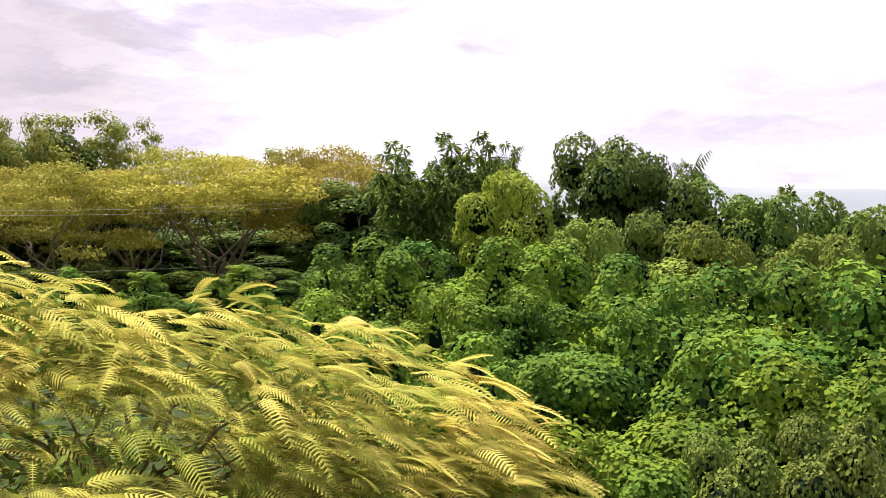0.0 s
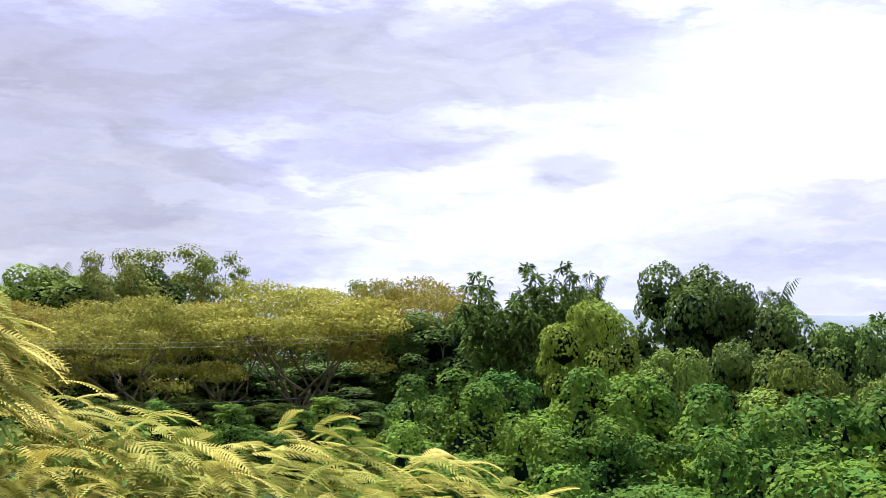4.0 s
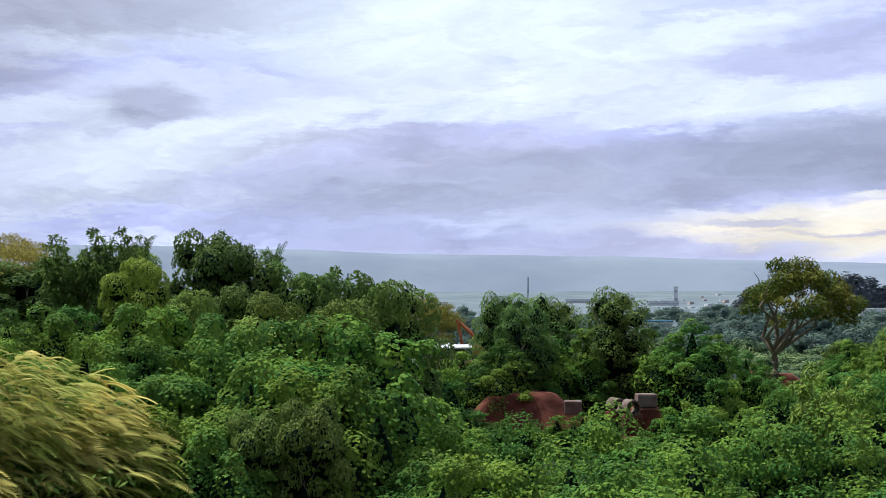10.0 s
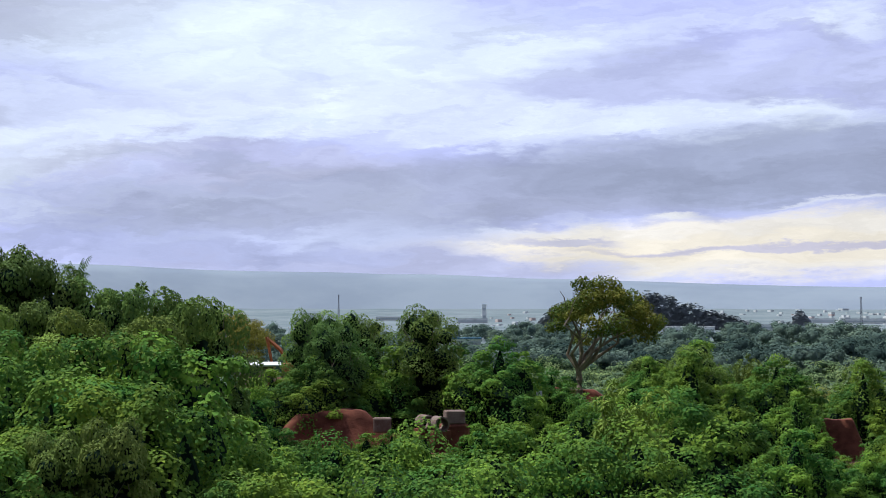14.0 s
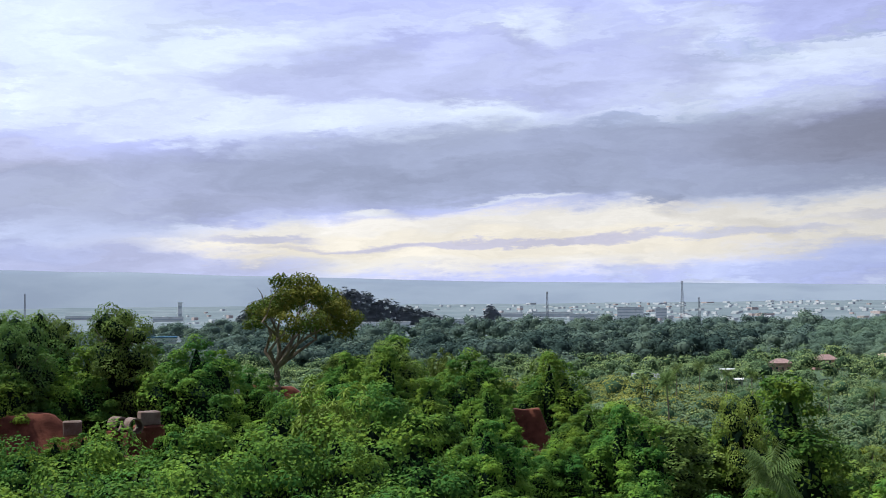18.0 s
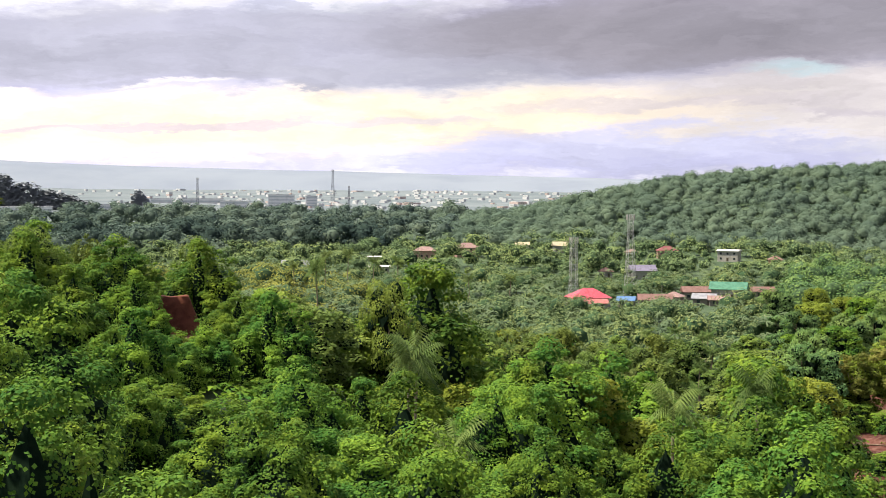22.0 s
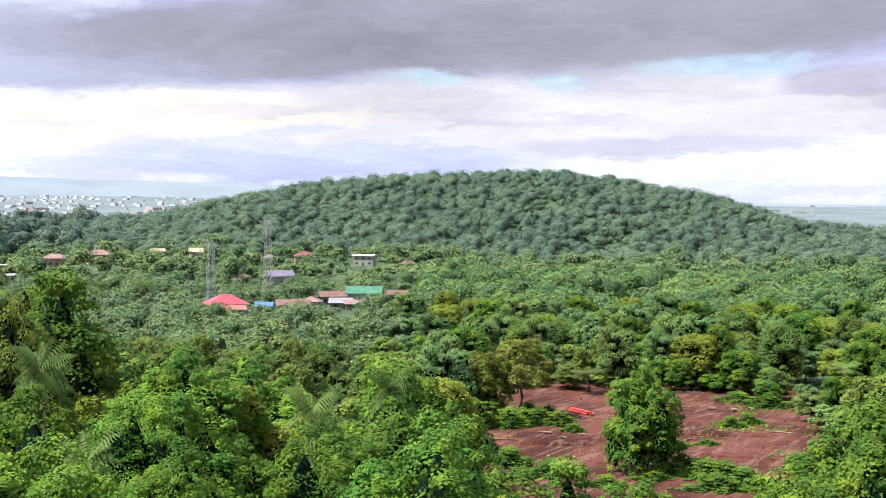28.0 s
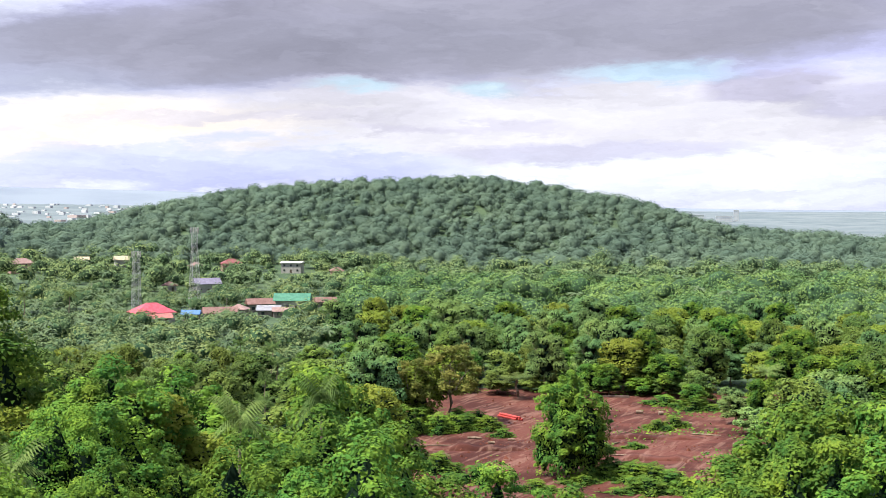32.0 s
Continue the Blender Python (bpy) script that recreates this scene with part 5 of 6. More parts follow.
house(54.75, 668, 13, 9, 4.5, "violet", PLASTER, 14, "house with a steep violet-grey roof behind the mast", False)
house(53.2, 660, 7, 6, 3.0, "rust", PLASTER, 0, "small house with a red rusted roof")
house(58.4, 800, 13, 9, 6.2, "white", PLASTER, -14, "white two-storey house with a flat pale roof", False, 2)
house(55.8, 815, 13, 9, 5.6, "maroon", PINKWALL, 8, "two-storey house with a maroon tiled roof", True, 2)
house(54.3, 810, 8, 6, 4.0, "salmon", PINKWALL, -12, "house with a salmon tiled roof on the hill foot")
house(51.3, 830, 11, 8, 4.2, "cream", PLASTER, 10, "house with a cream sheet roof on the hill foot", False)
house(60.3, 770, 8, 6, 3.4, "rust", PINKWALL, 5, "small house with a rusty red roof under trees")
house(47.2, 790, 15, 9, 5.4, "salmon", PINKWALL, 12, "pink two-storey house with a tiled roof", True, 2)
house(45.4, 790, 14, 8, 4.6, "salmon", PINKWALL, -8, "unfinished pink house with a tiled roof")
house(43.4, 690, 11, 7, 3.4, "white", PLASTER, 5, "white house with a pale sheet roof among palms", False)
house(43.2, 800, 8, 6, 3.0, "white", BLOCK, 0, "small shed with a white sheet roof", False)
house(39.8, 720, 15, 8, 2.6, "grey", BLOCK, -4, "long grey shed with a weathered roof", False)
house(49.6, 860, 9, 6, 3.4, "cream", PLASTER, 0, "small house with a cream roof among trees", False)


def lattice_tower(heading, r, h, w0, w1, label, panels=6, dishes=0, z=None, red=None):
    """A mast of four legs and crossed braces, with aerial panels round the top."""
    ob = thing("lattice_tower", label, "tower", "lattice masts")
    p = spot(heading, r)
    ob.matrix_basis = Matrix.Translation((p.x, p.y, p.z if z is None else z)) @ Matrix.Rotation(radians(-heading + 20), 4, "Z")
    CLEAR.append((heading, r, math.degrees((w0 * 0.5 + 1.5) / r), 30))
    m = red or STEEL
    thick = r * (0.00012 if r < 1000 else 0.00006)
    lev = 11

    def corner(i, t):
        w = (w0 + (w1 - w0) * min(t * 1.25, 1.0)) / 2
        return ((w, w), (-w, w), (-w, -w), (w, -w))[i % 4] + (t * h,)

    for i in range(4):
        bm = bmesh.new()
        tube(bm, [corner(i, k / lev) for k in range(lev + 1)], [thick * 1.25] * (lev + 1), 5)
        part("leg", bm, m, ob)
    for k in range(lev):
        for i in range(4):
            a, b, c, d = corner(i, k / lev), corner(i + 1, k / lev), corner(i, (k + 1) / lev), corner(i + 1, (k + 1) / lev)
            for s, e in ((a, d), (b, c), (c, d)):
                bm = bmesh.new()
                tube(bm, [s, e], [thick * 0.7] * 2, 4)
                part("brace", bm, m, ob)
    for i in range(panels):
        a = 2 * math.pi * i / panels
        bm = bmesh.new()
        q = w1 * 0.5 + 0.75
        for zz in (0.15,):
            box(bm, q * math.cos(a) - 0.16, q * math.sin(a) - 0.12, h - 2.2, q * math.cos(a) + 0.12, q * math.sin(a) + 0.12, h + zz)
        tube(bm, [(q * math.cos(a), q * math.sin(a), h - 1.2), (w1 * 0.3 * math.cos(a), w1 * 0.3 * math.sin(a), h - 1.2)], [0.07, 0.07], 4)
        part("aerial_panel", bm, PLASTER, ob, "white aerial panel")
    return ob


lattice_tower(54.25, 545, 35.0, 4.4, 1.9, "tall galvanised steel lattice mast with aerials in the village", 6)
lattice_tower(51.82, 556, 24.5, 3.2, 2.4, "shorter galvanised steel lattice mast with aerials", 8)
# far masts: grey-blue with the haze of distance put into the colour
MASTHAZE = mottled("hazed_mast_grey", (0.165, 0.178, 0.21), (0.19, 0.20, 0.24), 0.05, 0.8)
lattice_tower(41.4, 2300, 72, 7, 2.5, "tall pale lattice mast on the hazy plain", 4, z=18, red=MASTHAZE)
lattice_tower(42.1, 2300, 44, 4, 2.0, "slim lattice mast on the hazy plain", 4, z=18, red=MASTHAZE)
lattice_tower(35.65, 2500, 52, 3.5, 2.5, "slim telephone mast on the hazy plain", 8, z=26, red=MASTHAZE)
lattice_tower(5.8, 1500, 62, 7, 1.5, "lattice mast beyond the wooded ridge", 0, z=10, red=MASTHAZE)
lattice_tower(13.6, 2500, 62, 4, 1.5, "far slim lattice mast on the plain", 0, z=22, red=MASTHAZE)
lattice_tower(23.75, 2500, 66, 5, 2.0, "far lattice mast behind the lone tree", 4, z=22, red=MASTHAZE)


def pole(heading, r, h, label):
    ob = thing("utility_pole", label, "pole", "village poles")
    p = spot(heading, r)
    ob.matrix_basis = Matrix.Translation(p)
    bm = bmesh.new()
    tube(bm, [(0, 0, -0.5), (0, 0, h)], [0.16, 0.11], 7)
    part("shaft", bm, BLOCK, ob)
    bm = bmesh.new()
    box(bm, -0.9, -0.06, h - 0.6, 0.9, 0.06, h - 0.45)
    part("crossarm", bm, FASCIA, ob)


for a, r, h in ((55.6, 505, 9), (47.9, 640, 9), (50.0, 700, 9), (44.0, 600, 9)):
    pole(a, r, h, "grey concrete pole beside the village lane")


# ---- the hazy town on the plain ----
# town glass and roofs are paled, distance haze being painted into them
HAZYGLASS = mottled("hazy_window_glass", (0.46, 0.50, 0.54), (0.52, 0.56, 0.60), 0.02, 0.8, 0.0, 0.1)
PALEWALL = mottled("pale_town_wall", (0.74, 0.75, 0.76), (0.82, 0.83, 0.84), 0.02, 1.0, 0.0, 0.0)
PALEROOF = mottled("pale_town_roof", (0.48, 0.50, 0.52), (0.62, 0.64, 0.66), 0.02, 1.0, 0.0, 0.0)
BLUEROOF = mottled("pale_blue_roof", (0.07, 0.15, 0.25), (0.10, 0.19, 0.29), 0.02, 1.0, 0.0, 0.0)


def block(heading, r, w, d, h, label, floors=3, roof=None, z=None):
    """A large building of the plain: walls, a roof slab and rows of window bands."""
    ob = thing("large_building", label, "building", "town buildings")
    p = spot(heading, r)
    ob.matrix_basis = Matrix.Translation((p.x, p.y, p.z if z is None else z)) @ Matrix.Rotation(radians(-heading), 4, "Z")
    CLEAR.append((heading, r, math.degrees(w * 0.5 / r), 250))
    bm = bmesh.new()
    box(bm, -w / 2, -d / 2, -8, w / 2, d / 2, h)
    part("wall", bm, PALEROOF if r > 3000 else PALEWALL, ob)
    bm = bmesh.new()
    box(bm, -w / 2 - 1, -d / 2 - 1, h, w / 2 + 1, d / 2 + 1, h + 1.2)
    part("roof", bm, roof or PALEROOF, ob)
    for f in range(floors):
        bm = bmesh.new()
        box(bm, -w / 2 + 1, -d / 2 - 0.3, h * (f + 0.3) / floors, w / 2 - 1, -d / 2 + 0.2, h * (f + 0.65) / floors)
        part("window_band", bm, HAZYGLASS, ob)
    return ob


block(39.2, 2350, 46, 30, 22, "white office block with window bands on the plain", 4)
block(40.5, 2380, 20, 24, 19, "grey office wing on the plain", 4)
block(37.2, 2360, 50, 26, 12, "low white factory hall on the plain", 2)
block(35.8, 2700, 90, 40, 9, "long white warehouse roof on the plain", 1)
block(34.0, 2750, 60, 40, 8, "white warehouse on the plain", 1)
block(28.6, 1950, 75, 30, 9, "long white hall in front of the wooded mound", 1)
block(26.9, 2000, 20, 18, 14, "white three-storey building by the wooded mound", 3)
block(31.9, 2150, 26, 20, 8, "small white hall on the plain", 1)
block(18.9, 1500, 44, 26, 7, "long hall with a blue sheet roof", 1, BLUEROOF)
block(19.4, 2700, 60, 30, 8, "white factory roof on the plain", 1)
block(19.9, 2900, 9, 9, 34, "white silo tower on the plain", 2)
block(12.5, 2500, 40, 30, 22, "white steaming plant on the plain", 2)
block(9.5, 2700, 60, 30, 8, "white roofs on the plain", 1)
block(16.0, 2900, 80, 30, 7, "white roofs far on the plain", 1)
block(76.9, 3300, 40, 30, 12, "white factory by the far shore", 2)
block(77.4, 3350, 12, 14, 26, "white factory tower by the far shore", 3)
block(75.2, 3600, 110, 30, 6, "long white sheds by the far shore", 1)


# small far roofs, likewise paled with painted haze
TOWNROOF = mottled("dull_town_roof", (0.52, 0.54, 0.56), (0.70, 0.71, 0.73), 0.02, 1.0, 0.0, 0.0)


def town():
    """Roofs too many and too far to count."""
    rng = random.Random(12)
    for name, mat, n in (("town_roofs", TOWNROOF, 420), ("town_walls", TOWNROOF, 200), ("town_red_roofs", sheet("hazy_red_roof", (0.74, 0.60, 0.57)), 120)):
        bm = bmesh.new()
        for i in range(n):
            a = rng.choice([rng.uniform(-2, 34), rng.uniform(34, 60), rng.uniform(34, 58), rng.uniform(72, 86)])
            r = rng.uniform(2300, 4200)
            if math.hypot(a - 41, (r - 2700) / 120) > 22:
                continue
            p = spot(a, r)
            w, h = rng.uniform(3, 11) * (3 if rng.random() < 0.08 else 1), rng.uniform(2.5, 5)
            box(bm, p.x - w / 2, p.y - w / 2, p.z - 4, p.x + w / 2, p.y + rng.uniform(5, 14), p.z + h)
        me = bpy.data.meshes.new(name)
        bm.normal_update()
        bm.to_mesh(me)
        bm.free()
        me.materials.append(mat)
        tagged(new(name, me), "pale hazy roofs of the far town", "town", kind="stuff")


town()


def mound(name, label, heading, r, w, h, seed, lean=0.0):
    """A wooded mound on the plain."""
    rng = np.random.default_rng(seed)
    p = spot(heading, r)
    a = radians(heading)
    right = np.array([math.cos(a), -math.sin(a), 0])
    P, N = [], []
    for i in range(int(w * 1.6)):
        t = rng.uniform(-1, 1)
        top = h * (1 - abs(t - lean) / (1 + lean * (1 if t < lean else -1)) * 0.95) ** 0.75
        z = top * rng.uniform(0.1, 1.0)
        d = unit(rng.normal(0, 1, (30, 3)) + np.array([0, 0, 0.4]))
        P.append(np.array(p) + right * t * w / 2 + np.array([0, 0, z - 3]) + d * rng.uniform(5, 9))
        N.append(d * 0.6 + np.array([0, 0, 1.0]))
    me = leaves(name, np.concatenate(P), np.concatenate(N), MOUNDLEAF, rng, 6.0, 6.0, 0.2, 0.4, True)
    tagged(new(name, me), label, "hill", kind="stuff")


mound("wooded_mound", "dark wooded mound rising from the plain", 28.3, 2200, 230, 62, 31, -0.45)
mound("small_wooded_mound", "small dark wooded mound on the plain", 23.0, 2400, 60, 38, 32)
mound("round_grove", "round dark grove on the plain", 33.2, 2400, 40, 30, 33)


# ---- the shelf with bare red ground ----
STAINED = mottled("stained_concrete", (0.13, 0.085, 0.07), (0.21, 0.16, 0.14), 0.9, 0.95)
CLAY = mottled("raw_red_clay", (0.085, 0.030, 0.021), (0.17, 0.062, 0.042), 0.8, 0.95, 0.9, 0.1, 4.0)


def clay_bank(name, label, h0, h1, r, low, high, seed, thick=2.2, soil=None):
    """A raw bank of red clay with a worn uneven top edge."""
    rng = np.random.default_rng(seed)
    bm = bmesh.new()
    cols = []
    n = 26
    for i in range(n + 1):
        a = h0 + (h1 - h0) * i / n
        p = spot(a, r)
        dirr = Vector((math.sin(radians(a)), math.cos(radians(a)), 0))
        top = high + 0.6 * noise.noise(Vector((p.x * 0.3, p.y * 0.3, seed))) + 0.25 * noise.noise(Vector((p.x * 0.9, p.y * 0.9, seed)))
        top = low + (top - low) * min(1.0, 0.12 + 3.0 * min(i * 1.6, n - i) / n)
        col = []
        for f, off in ((0.0, -0.9), (0.4, -0.45), (0.8, -0.1), (1.0, 0.12), (1.0, thick), (0.0, thick)):
            z = low + (top - low) * f
            jit = 0.7 * noise.noise(Vector((p.x * 0.3, p.y * 0.3, f * 2)))
            col.append(bm.verts.new((p.x + dirr.x * (off + jit), p.y + dirr.y * (off + jit), z)))
        cols.append(col)
    for c, d in zip(cols, cols[1:]):
        for k in range(5):
            bm.faces.new((c[k], d[k], d[k + 1], c[k + 1])).smooth = True
    for c in (cols[0], cols[-1]):
        bm.faces.new(c)
    me = bpy.data.meshes.new(name)
    bm.normal_update()
    bm.to_mesh(me)
    bm.free()
    me.materials.append(soil or CLAY)
    tagged(new(name, me), label, "earth bank")


clay_bank("clay_bank", "raw red clay bank with an uneven worn top", 10.7, 16.6, 112, 31.0, 33.9, 3)
clay_bank("clay_bank", "raw red clay cut behind the vine thicket", 33.7, 35.9, 150, 26.0, 31.0, 7)
clay_bank("clay_bank", "red clay strip behind the lone tree", 22.3, 25.6, 158, 31.0, 33.4, 9)


def slab(name, label, heading, r, z, w, d, h, mat, turn=0.0, category="slab"):
    bm = bmesh.new()
    box(bm, -w / 2, -d / 2, 0, w / 2, d / 2, h)
    bmesh.ops.bevel(bm, geom=bm.edges[:], offset=min(w, d, h) * 0.08, segments=1, affect="EDGES")
    p = spot(heading, r)
    me = bpy.data.meshes.new(name)
    bm.normal_update()
    bm.to_mesh(me)
    bm.free()
    me.materials.append(mat)
    ob = tagged(new(name, me), label, category)
    ob.matrix_basis = Matrix.Translation((p.x, p.y, p.z if z is None else z)) @ Matrix.Rotation(radians(-heading + turn), 4, "Z")
    return ob


slab("concrete_slab", "pale concrete slab lying on the clay bank", 15.5, 111, 32.4, 1.5, 1.2, 1.2, STAINED)


def culvert(heading, r, z, turn, label):
    """A short length of concrete culvert with a clay-stained flank."""
    ob = thing("concrete_culvert", label, "culvert", "culverts")
    p = spot(heading, r)
    ob.matrix_basis = Matrix.Translation((p.x, p.y, z)) @ Matrix.Rotation(radians(-heading + turn), 4, "Z")
    bm = bmesh.new()
    n, R, q = 20, 0.62, 0.5
    prof = [(math.cos(2 * math.pi * k / n), math.sin(2 * math.pi * k / n)) for k in range(n)]
    rings = [[bm.verts.new((c * s, y, R + d * s)) for c, d in prof] for s, y in ((R, -0.7), (R, 0.7), (q, 0.7), (q, -0.7))]
    for a, b in zip(rings, rings[1:] + rings[:1]):
        for k in range(n):
            bm.faces.new((a[k], a[(k + 1) % n], b[(k + 1) % n], b[k]))
    part("pipe", bm, STAINED, ob)
    bm = bmesh.new()
    box(bm, -0.75, -0.7, -1.6, 0.75, 0.7, 0.12)
    part("bedding", bm, CLAY, ob, "red clay bedding")


culvert(17.35, 107, 32.9, 26, "concrete culvert pipe on red clay")
culvert(17.95, 106, 32.85, 22, "concrete culvert pipe on red clay")
slab("concrete_block", "clay-stained concrete block beside the culverts", 18.6, 109, 33.25, 1.6, 1.3, 1.1, STAINED, 14)
slab("block_footing", "raw clay pad under the concrete block", 18.6, 109, 31.0, 2.2, 1.8, 2.25, CLAY, 14)
slab("white_marker", "small white sign among dark trees", 22.26, 117, 34.6, 0.5, 0.2, 0.9, ROOFS["white"], 0, "sign")
for a, q, e, w, kind in ((11.3, 101, -4.6, 5.0, "a"), (12.5, 100, -4.85, 4.4, "c"), (13.6, 99, -5.0, 4.2, "b"), (14.8, 100, -4.7, 4.4, "a"), (15.9, 100, -4.55, 4.4, "c"), (16.7, 101, -4.5, 3.6, "b"), (19.6, 104, -4.3, 4.4, "a")):
    plant("vinefar_" + kind, spot(a, q), 42 + q * math.tan(radians(e - 0.3)), w, a, "low vine-covered shrub before the clay bank")
clay_bank("clay_terrace", "terrace of red clay behind the thicket", 8.6, 12.4, 158, 28.0, 34.0, 15, 14.0)
house(10.15, 160, 3.9, 4, 2.3, "white", PINKWALL, 10, "low shed with a pale roof edge behind the thicket", False, 1, 34.0, 0)


def excavator():
    """Parked digger, its orange arm over the trees."""
    ob = thing("excavator", "orange excavator parked behind the trees", "excavator")
    p = spot(10.3, 166)
    ob.matrix_basis = Matrix.Translation((p.x, p.y, 34.3)) @ Matrix.Rotation(radians(-10), 4, "Z")
    orange = sheet("orange_paint", (0.55, 0.17, 0.05))
    for s in (-1, 1):
        bm = bmesh.new()
        box(bm, 2.5, s * 0.95 - 0.25, 0, 5.6, s * 0.95 + 0.25, 0.75)
        bmesh.ops.bevel(bm, geom=bm.edges[:], offset=0.15, segments=2, affect="EDGES")
        part("track", bm, FASCIA, ob)
    bm = bmesh.new()
    box(bm, 2.6, -1.1, 0.8, 5.4, 1.1, 1.9)
    part("body", bm, orange, ob)
    bm = bmesh.new()
    box(bm, 3.6, -1.1, 1.9, 4.6, -0.1, 2.9)
    part("cab", bm, mat_glass, ob)
    bm = bmesh.new()
    tube(bm, [(3.6, 0.3, 1.6), (2.4, 0.3, 3.6), (0.9, 0.3, 4.9)], [0.24, 0.26, 0.18], 4)
    part("boom", bm, orange, ob)
    bm = bmesh.new()
    tube(bm, [(0.7, 0.3, 5.2), (1.3, 0.3, 2.1)], [0.22, 0.16], 4)
    part("arm", bm, orange, ob)
    bm = bmesh.new()
    box(bm, 0.8, -0.2, 1.2, 1.6, 0.8, 2.0)
    part("bucket", bm, FASCIA, ob)


excavator()


# ---- the clearing ----
RED = sheet("red_paint", (0.55, 0.05, 0.04))
TIMBER = mottled("sawn_timber", (0.15, 0.105, 0.075), (0.30, 0.23, 0.17), 1.5, 0.9)


def pipe_stack():
    ob = thing("red_pipe_stack", "stack of bright red pipes on red earth", "pipes")
    p = spot(67.39, 272)
    ob.matrix_basis = Matrix.Translation(p) @ Matrix.Rotation(radians(-68 - 55), 4, "Z")
    for i, (y, z) in enumerate(((-0.45, 0.22), (0.0, 0.22), (0.45, 0.22), (-0.22, 0.6), (0.22, 0.6))):
        bm = bmesh.new()
        tube(bm, [(0.3 * i % 0.7, y, z), (6.4 + 0.45 * (i % 3), y + 0.12 * (i % 2), z)], [0.22, 0.22], 10)
        part("pipe", bm, RED, ob)


pipe_stack()


def log(heading, r, length, thick, turn, label):
    ob = thing("timber_log", label, "log", "logs on the clearing")
    p = spot(heading, r)
    ob.matrix_basis = Matrix.Translation((p.x, p.y, p.z + thick * 0.8)) @ Matrix.Rotation(radians(-heading + turn), 4, "Z")
    bm = bmesh.new()
    tube(bm, [(-length / 2, 0, 0), (0, 0.05, 0.03), (length / 2, 0, 0)], [thick, thick * 0.95, thick * 0.8], 8)
    part("stem", bm, TIMBER, ob)


for a, r, l, th, tu in ((66.28, 243, 2.6, 0.24, -8), (67.02, 238, 1.2, 0.26, 5), (67.88, 242, 1.3, 0.2, 0), (64.56, 235, 6.0, 0.14, 2), (64.81, 227, 3.0, 0.12, -25),
                        (73.4, 280, 1.5, 0.4, 0), (74.31, 279, 1.0, 0.42, 10), (75.51, 265, 0.9, 0.32, 20), (74.56, 258, 4.0, 0.14, -14), (72.39, 240, 2.4, 0.16, 60),
                        (71.71, 242, 2.2, 0.3, -15), (76.22, 252, 5.5, 0.14, -12), (77.64, 239, 2.6, 0.4, -20), (76.23, 232, 1.6, 0.14, 50), (73.0, 228, 7.0, 0.12, 4)):
    log(a, r, l, th, tu, "pale felled log lying on red earth")
slab("site_box", "small white site box on red earth", 63.7, 233, None, 1.4, 1.0, 1.0, ROOFS["cream"], 10, "box")
slab("low_wall", "low pale concrete wall at the edge of the trees", 72.4, 303, None, 6.0, 0.4, 0.45, STAINED, -4, "wall")


def low_bushes():
    """Creepers and bushes spreading over the clearing."""
    rng = random.Random(21)
    for a, r, w, t in ((66.0, 256, 6, 2.2), (65.3, 253, 6, 2.4), (66.8, 254, 5, 2.0), (64.7, 250, 5, 2.8), (64.0, 255, 5, 3.2), (63.2, 248, 6, 4.0), (62.6, 240, 6, 4.6), (67.5, 246, 3, 1.2),
                       (66.4, 262, 5, 2.0), (65.6, 264, 5, 2.2), (74.2, 258, 4, 1.5), (74.9, 262, 4, 1.7), (73.2, 236, 3, 0.8), (72.0, 234, 3, 0.7), (72.4, 212, 6, 1.7), (73.2, 208, 6, 2.2),
                       (74.0, 206, 6, 2.3), (74.8, 204, 6, 1.9), (71.6, 210, 5, 1.4), (73.6, 199, 6, 1.8), (75.4, 200, 5, 1.4), (70.9, 205, 4, 1.0), (76.2, 196, 5, 1.6), (69.0, 198, 4, 1.4),
                       (66.5, 205, 5, 2.0), (64.8, 212, 5, 2.4), (63.4, 218, 6, 3.0), (74.5, 294, 6, 1.6), (75.8, 288, 7, 2.0)):
        p = spot(a, r)
        plant("bush", p, p.z + t * 1.4, w * 1.7, rng.uniform(0, 6.28), "low spreading green bush on the clearing")


low_bushes()


def clods():
    """Lumps of turned earth and stones strewn over the bare ground."""
    rng = np.random.default_rng(52)
    V, F = [], []
    box8 = np.array([(1, 0, 0), (-1, 0, 0), (0, 1, 0), (0, -1, 0), (0, 0, 1.0), (0, 0, -0.6)])
    octa = np.array([(0, 2, 4), (2, 1, 4), (1, 3, 4), (3, 0, 4), (2, 0, 5), (1, 2, 5), (3, 1, 5), (0, 3, 5)])
    for i in range(2600):
        b, q = rng.uniform(62.4, 78.6), math.sqrt(rng.uniform(190 ** 2, 300 ** 2))
        p = spot(b, q)
        if noise.noise(Vector((p.x * 0.11, p.y * 0.04, 2))) < rng.uniform(-0.1, 0.35):
            continue
        s = rng.choice([0.12, 0.2, 0.35], p=[0.6, 0.3, 0.1]) * rng.uniform(0.7, 1.4)
        F.append(octa + 6 * len(V))
        V.append(np.array(p) + box8 * s * rng.uniform(0.6, 1.4, (6, 3)))
    me = bpy.data.meshes.new("earth_clods")
    me.from_pydata(np.concatenate(V).tolist(), [], np.concatenate(F).tolist())
    me.materials.append(CLAY)
    tagged(new("earth_clods", me), "clods of red earth strewn over the clearing", "clods", kind="stuff")


clods()


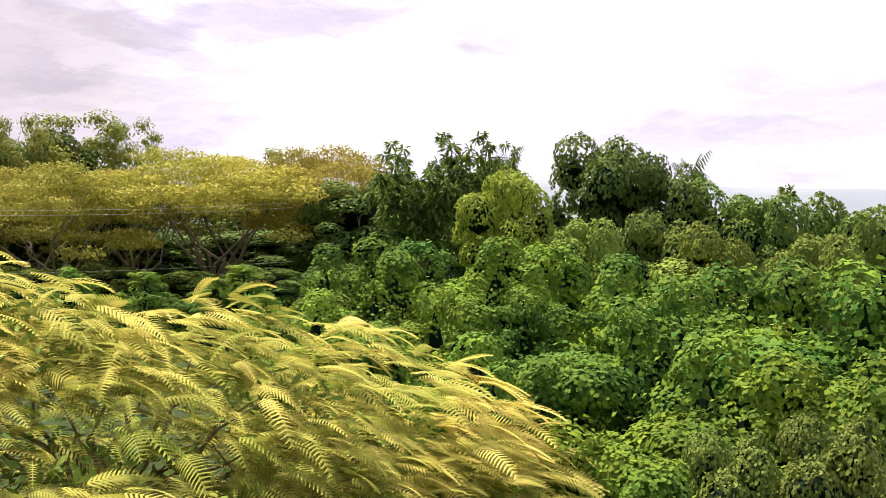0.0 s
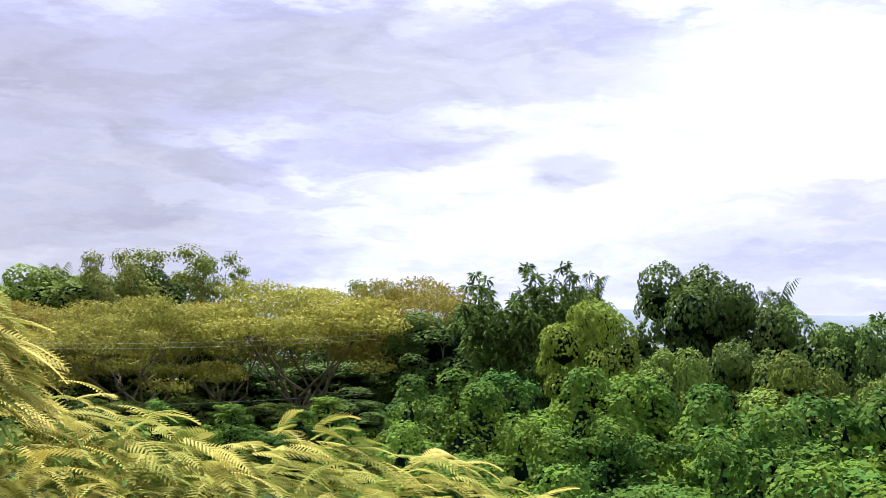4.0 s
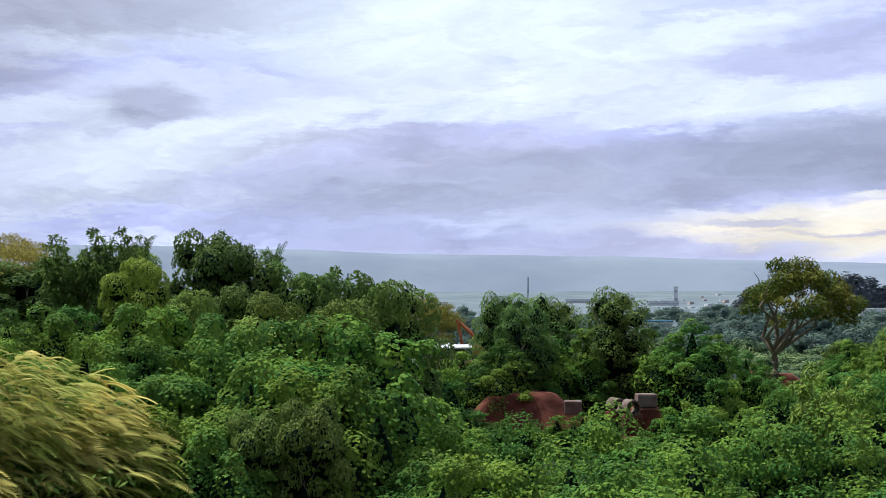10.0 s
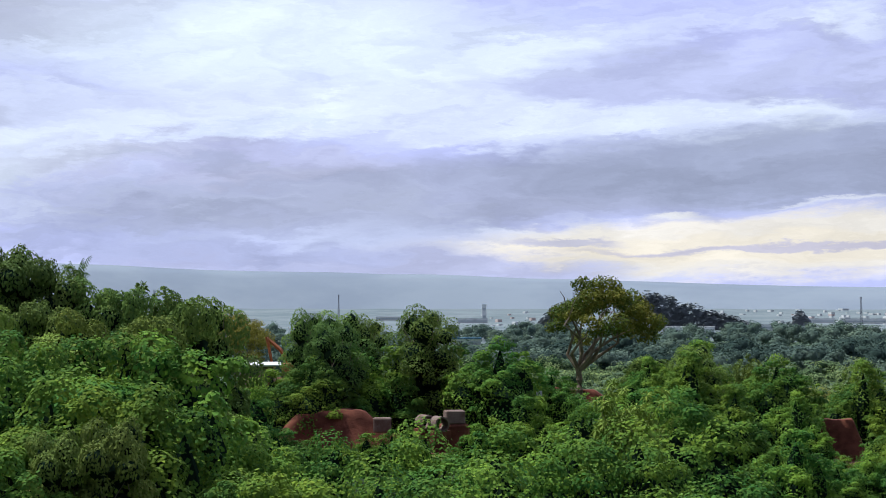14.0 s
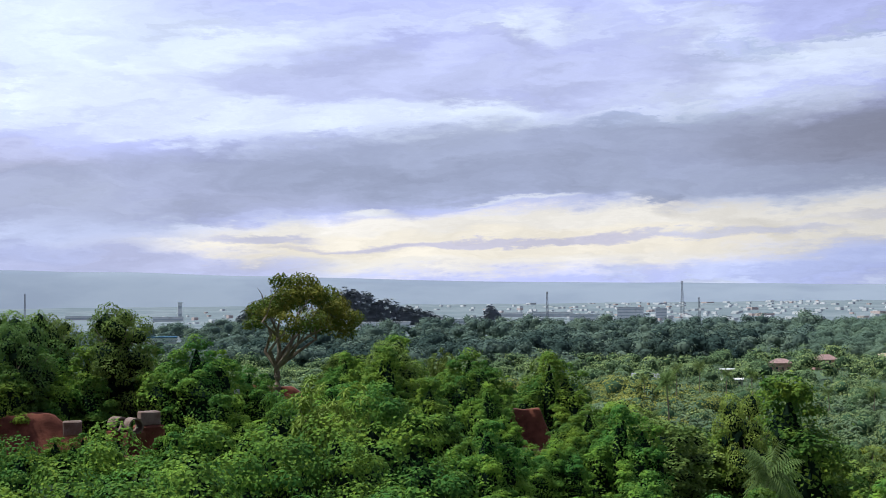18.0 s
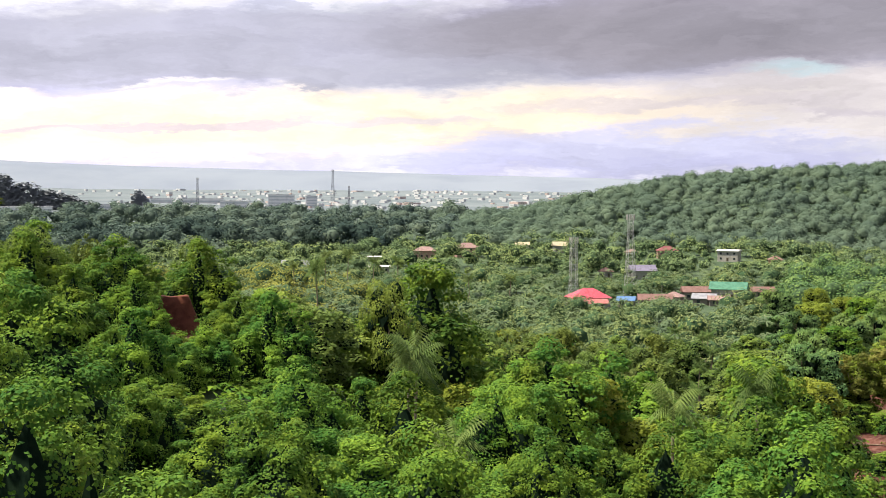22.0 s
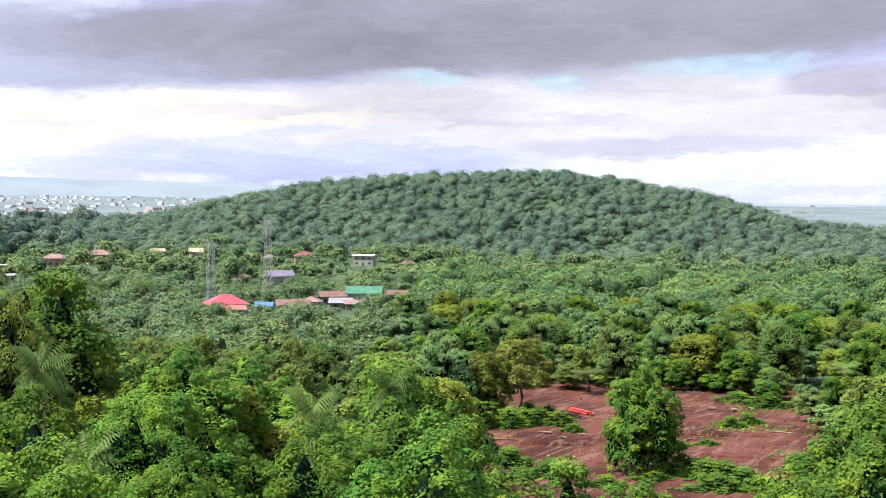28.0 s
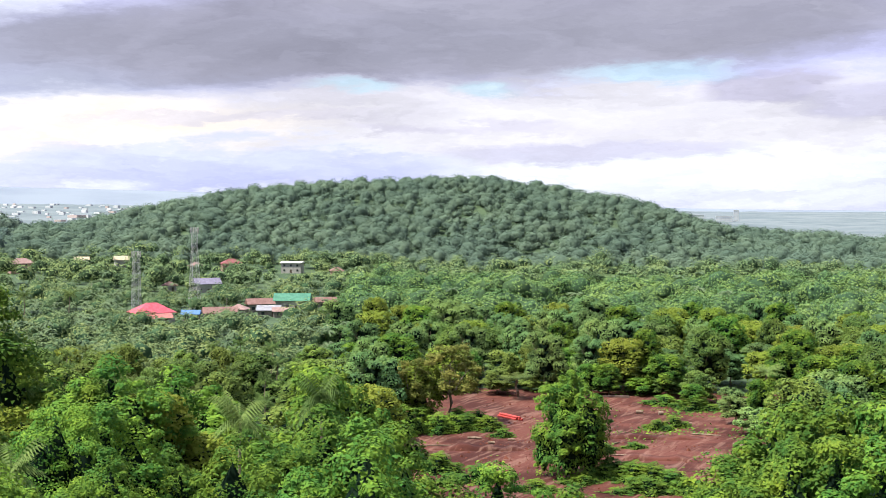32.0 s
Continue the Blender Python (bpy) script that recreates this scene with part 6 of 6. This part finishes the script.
def tree_wall():
    """The close row of trees along the far side of the clearing."""
    rng = random.Random(33)
    a = 61.0
    while a < 83:
        far = 308 if a < 74.5 else 308 - (a - 74.5) * 14
        for r in (308, 318):
            p = spot(a + rng.uniform(-0.3, 0.3), r - 308 + far + rng.uniform(-3, 3))
            plant(rng.choice(["mid_a", "mid_e", "mid_f", "mid_c"]), p, p.z + rng.uniform(6, 10) - (0 if r > 312 else 2), rng.uniform(6.5, 9.5), rng.uniform(0, 6.28))
        a += 1.25


tree_wall()
for h0, h1, r, lo, hi in ((63.5, 69.5, 231, -0.6, 0.5), (71.0, 77.0, 246, -0.6, 0.35), (72.0, 77.5, 224, -0.6, 0.5)):
    clay_bank("earth_berm", "low berm of pushed-up red earth", h0, h1, r, lo, hi, int(r), 3.0, EARTH)


def creeper_cover():
    """Leafy creepers over the ground between the trees."""
    rng = np.random.default_rng(41)
    n = 120000
    a = rng.uniform(-34, 92, n)
    r = np.sqrt(rng.uniform(34 ** 2, 175 ** 2, n))
    keep = ~(((a > 62) & (a < 80) & (r > 150)) | ((a > 9) & (a < 19.5) & (r > 104) & (r < 122)) | ((a > 22) & (a < 26) & (r > 148)) | ((a > 33.4) & (a < 36) & (r > 138)))
    P = []
    for b, q in zip(a[keep], r[keep]):
        p = spot(b, q)
        lump = 0.7 + 0.9 * noise.noise(p * 0.45) + 0.5 * noise.noise(p * 1.3)
        P.append((p.x, p.y, p.z + max(lump, 0.05)))
    for b, q in zip(rng.uniform(38, 92, 26000), np.sqrt(rng.uniform(175 ** 2, 430 ** 2, 26000))):
        if not (61.8 < b < 79.5 and 175 < q < 303):
            p = spot(b, q)
            P.append((p.x, p.y, p.z + max(0.05, 0.8 + 1.2 * noise.noise(p * 0.2))))
    for b, q in zip(rng.uniform(62, 79, 11000), np.sqrt(rng.uniform(180 ** 2, 303 ** 2, 11000))):
        p = spot(b, q)
        if noise.noise(p * 0.05) + 0.4 * noise.noise(p * 0.2) > rng.uniform(0.16, 0.4):
            P.append((p.x, p.y, p.z + 0.25))
    P = np.array(P)
    N = rng.normal(0, 0.3, P.shape) + np.array([0, 0, 1.0])
    size = np.where(np.hypot(P[:, 0], P[:, 1]) < 75, 0.34, 0.5)
    me = leaves("creeper_cover", P, N, VINE, rng, size, size * 0.95, 0.2, 0.6, True)
    tagged(new("creeper_cover", me), "leafy green creepers covering the slope", "undergrowth", kind="stuff")


creeper_cover()
for a, r, e, w in ((33.2, 118, -5.3, 6.5), (33.7, 136, -4.5, 4.5), (34.6, 112, -5.9, 6.0), (35.9, 116, -5.5, 6.5), (34.9, 124, -5.7, 5.5), (36.8, 122, -5.0, 6.5), (32.2, 112, -5.4, 6.5)):
    plant("vinefar_b", spot(a, r), 42 + r * math.tan(radians(e)), w, a, "vine-covered shrub before the clay cut")
for a, r, top, w in ((44.5, 76, 31.9, 5.0), (46.4, 62, 29.0, 4.5), (55.8, 85, 27.6, 5.0), (59.8, 96, 27.8, 5.5), (24.8, 66, 32.6, 4.5)):
    plant("vine_b", spot(a, r), top, w, a)
for a, r, top in ((41.1, 520, 21.5), (42.0, 540, 22), (40.7, 500, 19.5), (39.8, 515, 18), (34.7, 505, 19), (36.2, 530, 17.5), (43.1, 525, 19), (44.2, 500, 20.5), (33.4, 480, 20), (47.3, 470, 15.5), (49.0, 480, 15)):
    plant("palm_a" if r % 20 else "palm_b", spot(a, r), top, 7.5, a, "tall coconut palm above the valley grove")
thicket()
valley()
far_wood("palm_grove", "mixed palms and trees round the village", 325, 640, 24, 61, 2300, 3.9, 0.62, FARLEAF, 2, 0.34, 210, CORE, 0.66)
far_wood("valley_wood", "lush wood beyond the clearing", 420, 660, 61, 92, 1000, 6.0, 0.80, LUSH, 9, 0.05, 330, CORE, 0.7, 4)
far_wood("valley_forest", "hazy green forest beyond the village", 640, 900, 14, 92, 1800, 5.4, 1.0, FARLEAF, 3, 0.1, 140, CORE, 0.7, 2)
far_wood("hill_forest", "hazed bluish green forest covering the rounded hill", 870, 1340, 46, 94, 9500, 4.6, 1.0, HILLLEAF, 4, 0.0, 84, None, 0.72, 1, 0.95)
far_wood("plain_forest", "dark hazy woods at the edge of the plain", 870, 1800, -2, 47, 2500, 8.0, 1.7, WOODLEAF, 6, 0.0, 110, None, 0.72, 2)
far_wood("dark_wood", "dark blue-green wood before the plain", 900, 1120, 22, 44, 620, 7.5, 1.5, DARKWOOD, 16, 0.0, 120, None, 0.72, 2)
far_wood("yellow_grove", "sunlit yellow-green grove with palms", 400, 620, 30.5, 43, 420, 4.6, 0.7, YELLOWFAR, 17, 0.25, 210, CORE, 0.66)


# ---- wires by the grove ----
def wire(x0, x1, d, z, sag, label):
    ob = thing("overhead_wire", label, "wire", "overhead wires")
    p, q = ahead(x0, d), ahead(x1, d)
    bm = bmesh.new()
    tube(bm, [(p.x + (q.x - p.x) * t, p.y + (q.y - p.y) * t, z - sag * 4 * t * (1 - t)) for t in [i / 12 for i in range(13)]], [0.007] * 13, 5)
    part("cable", bm, STEEL, ob)


for i, z in enumerate((43.2, 43.0, 40.7)):
    wire(-40, -11, 57, z, 0.5, "thin overhead wire across the grove")
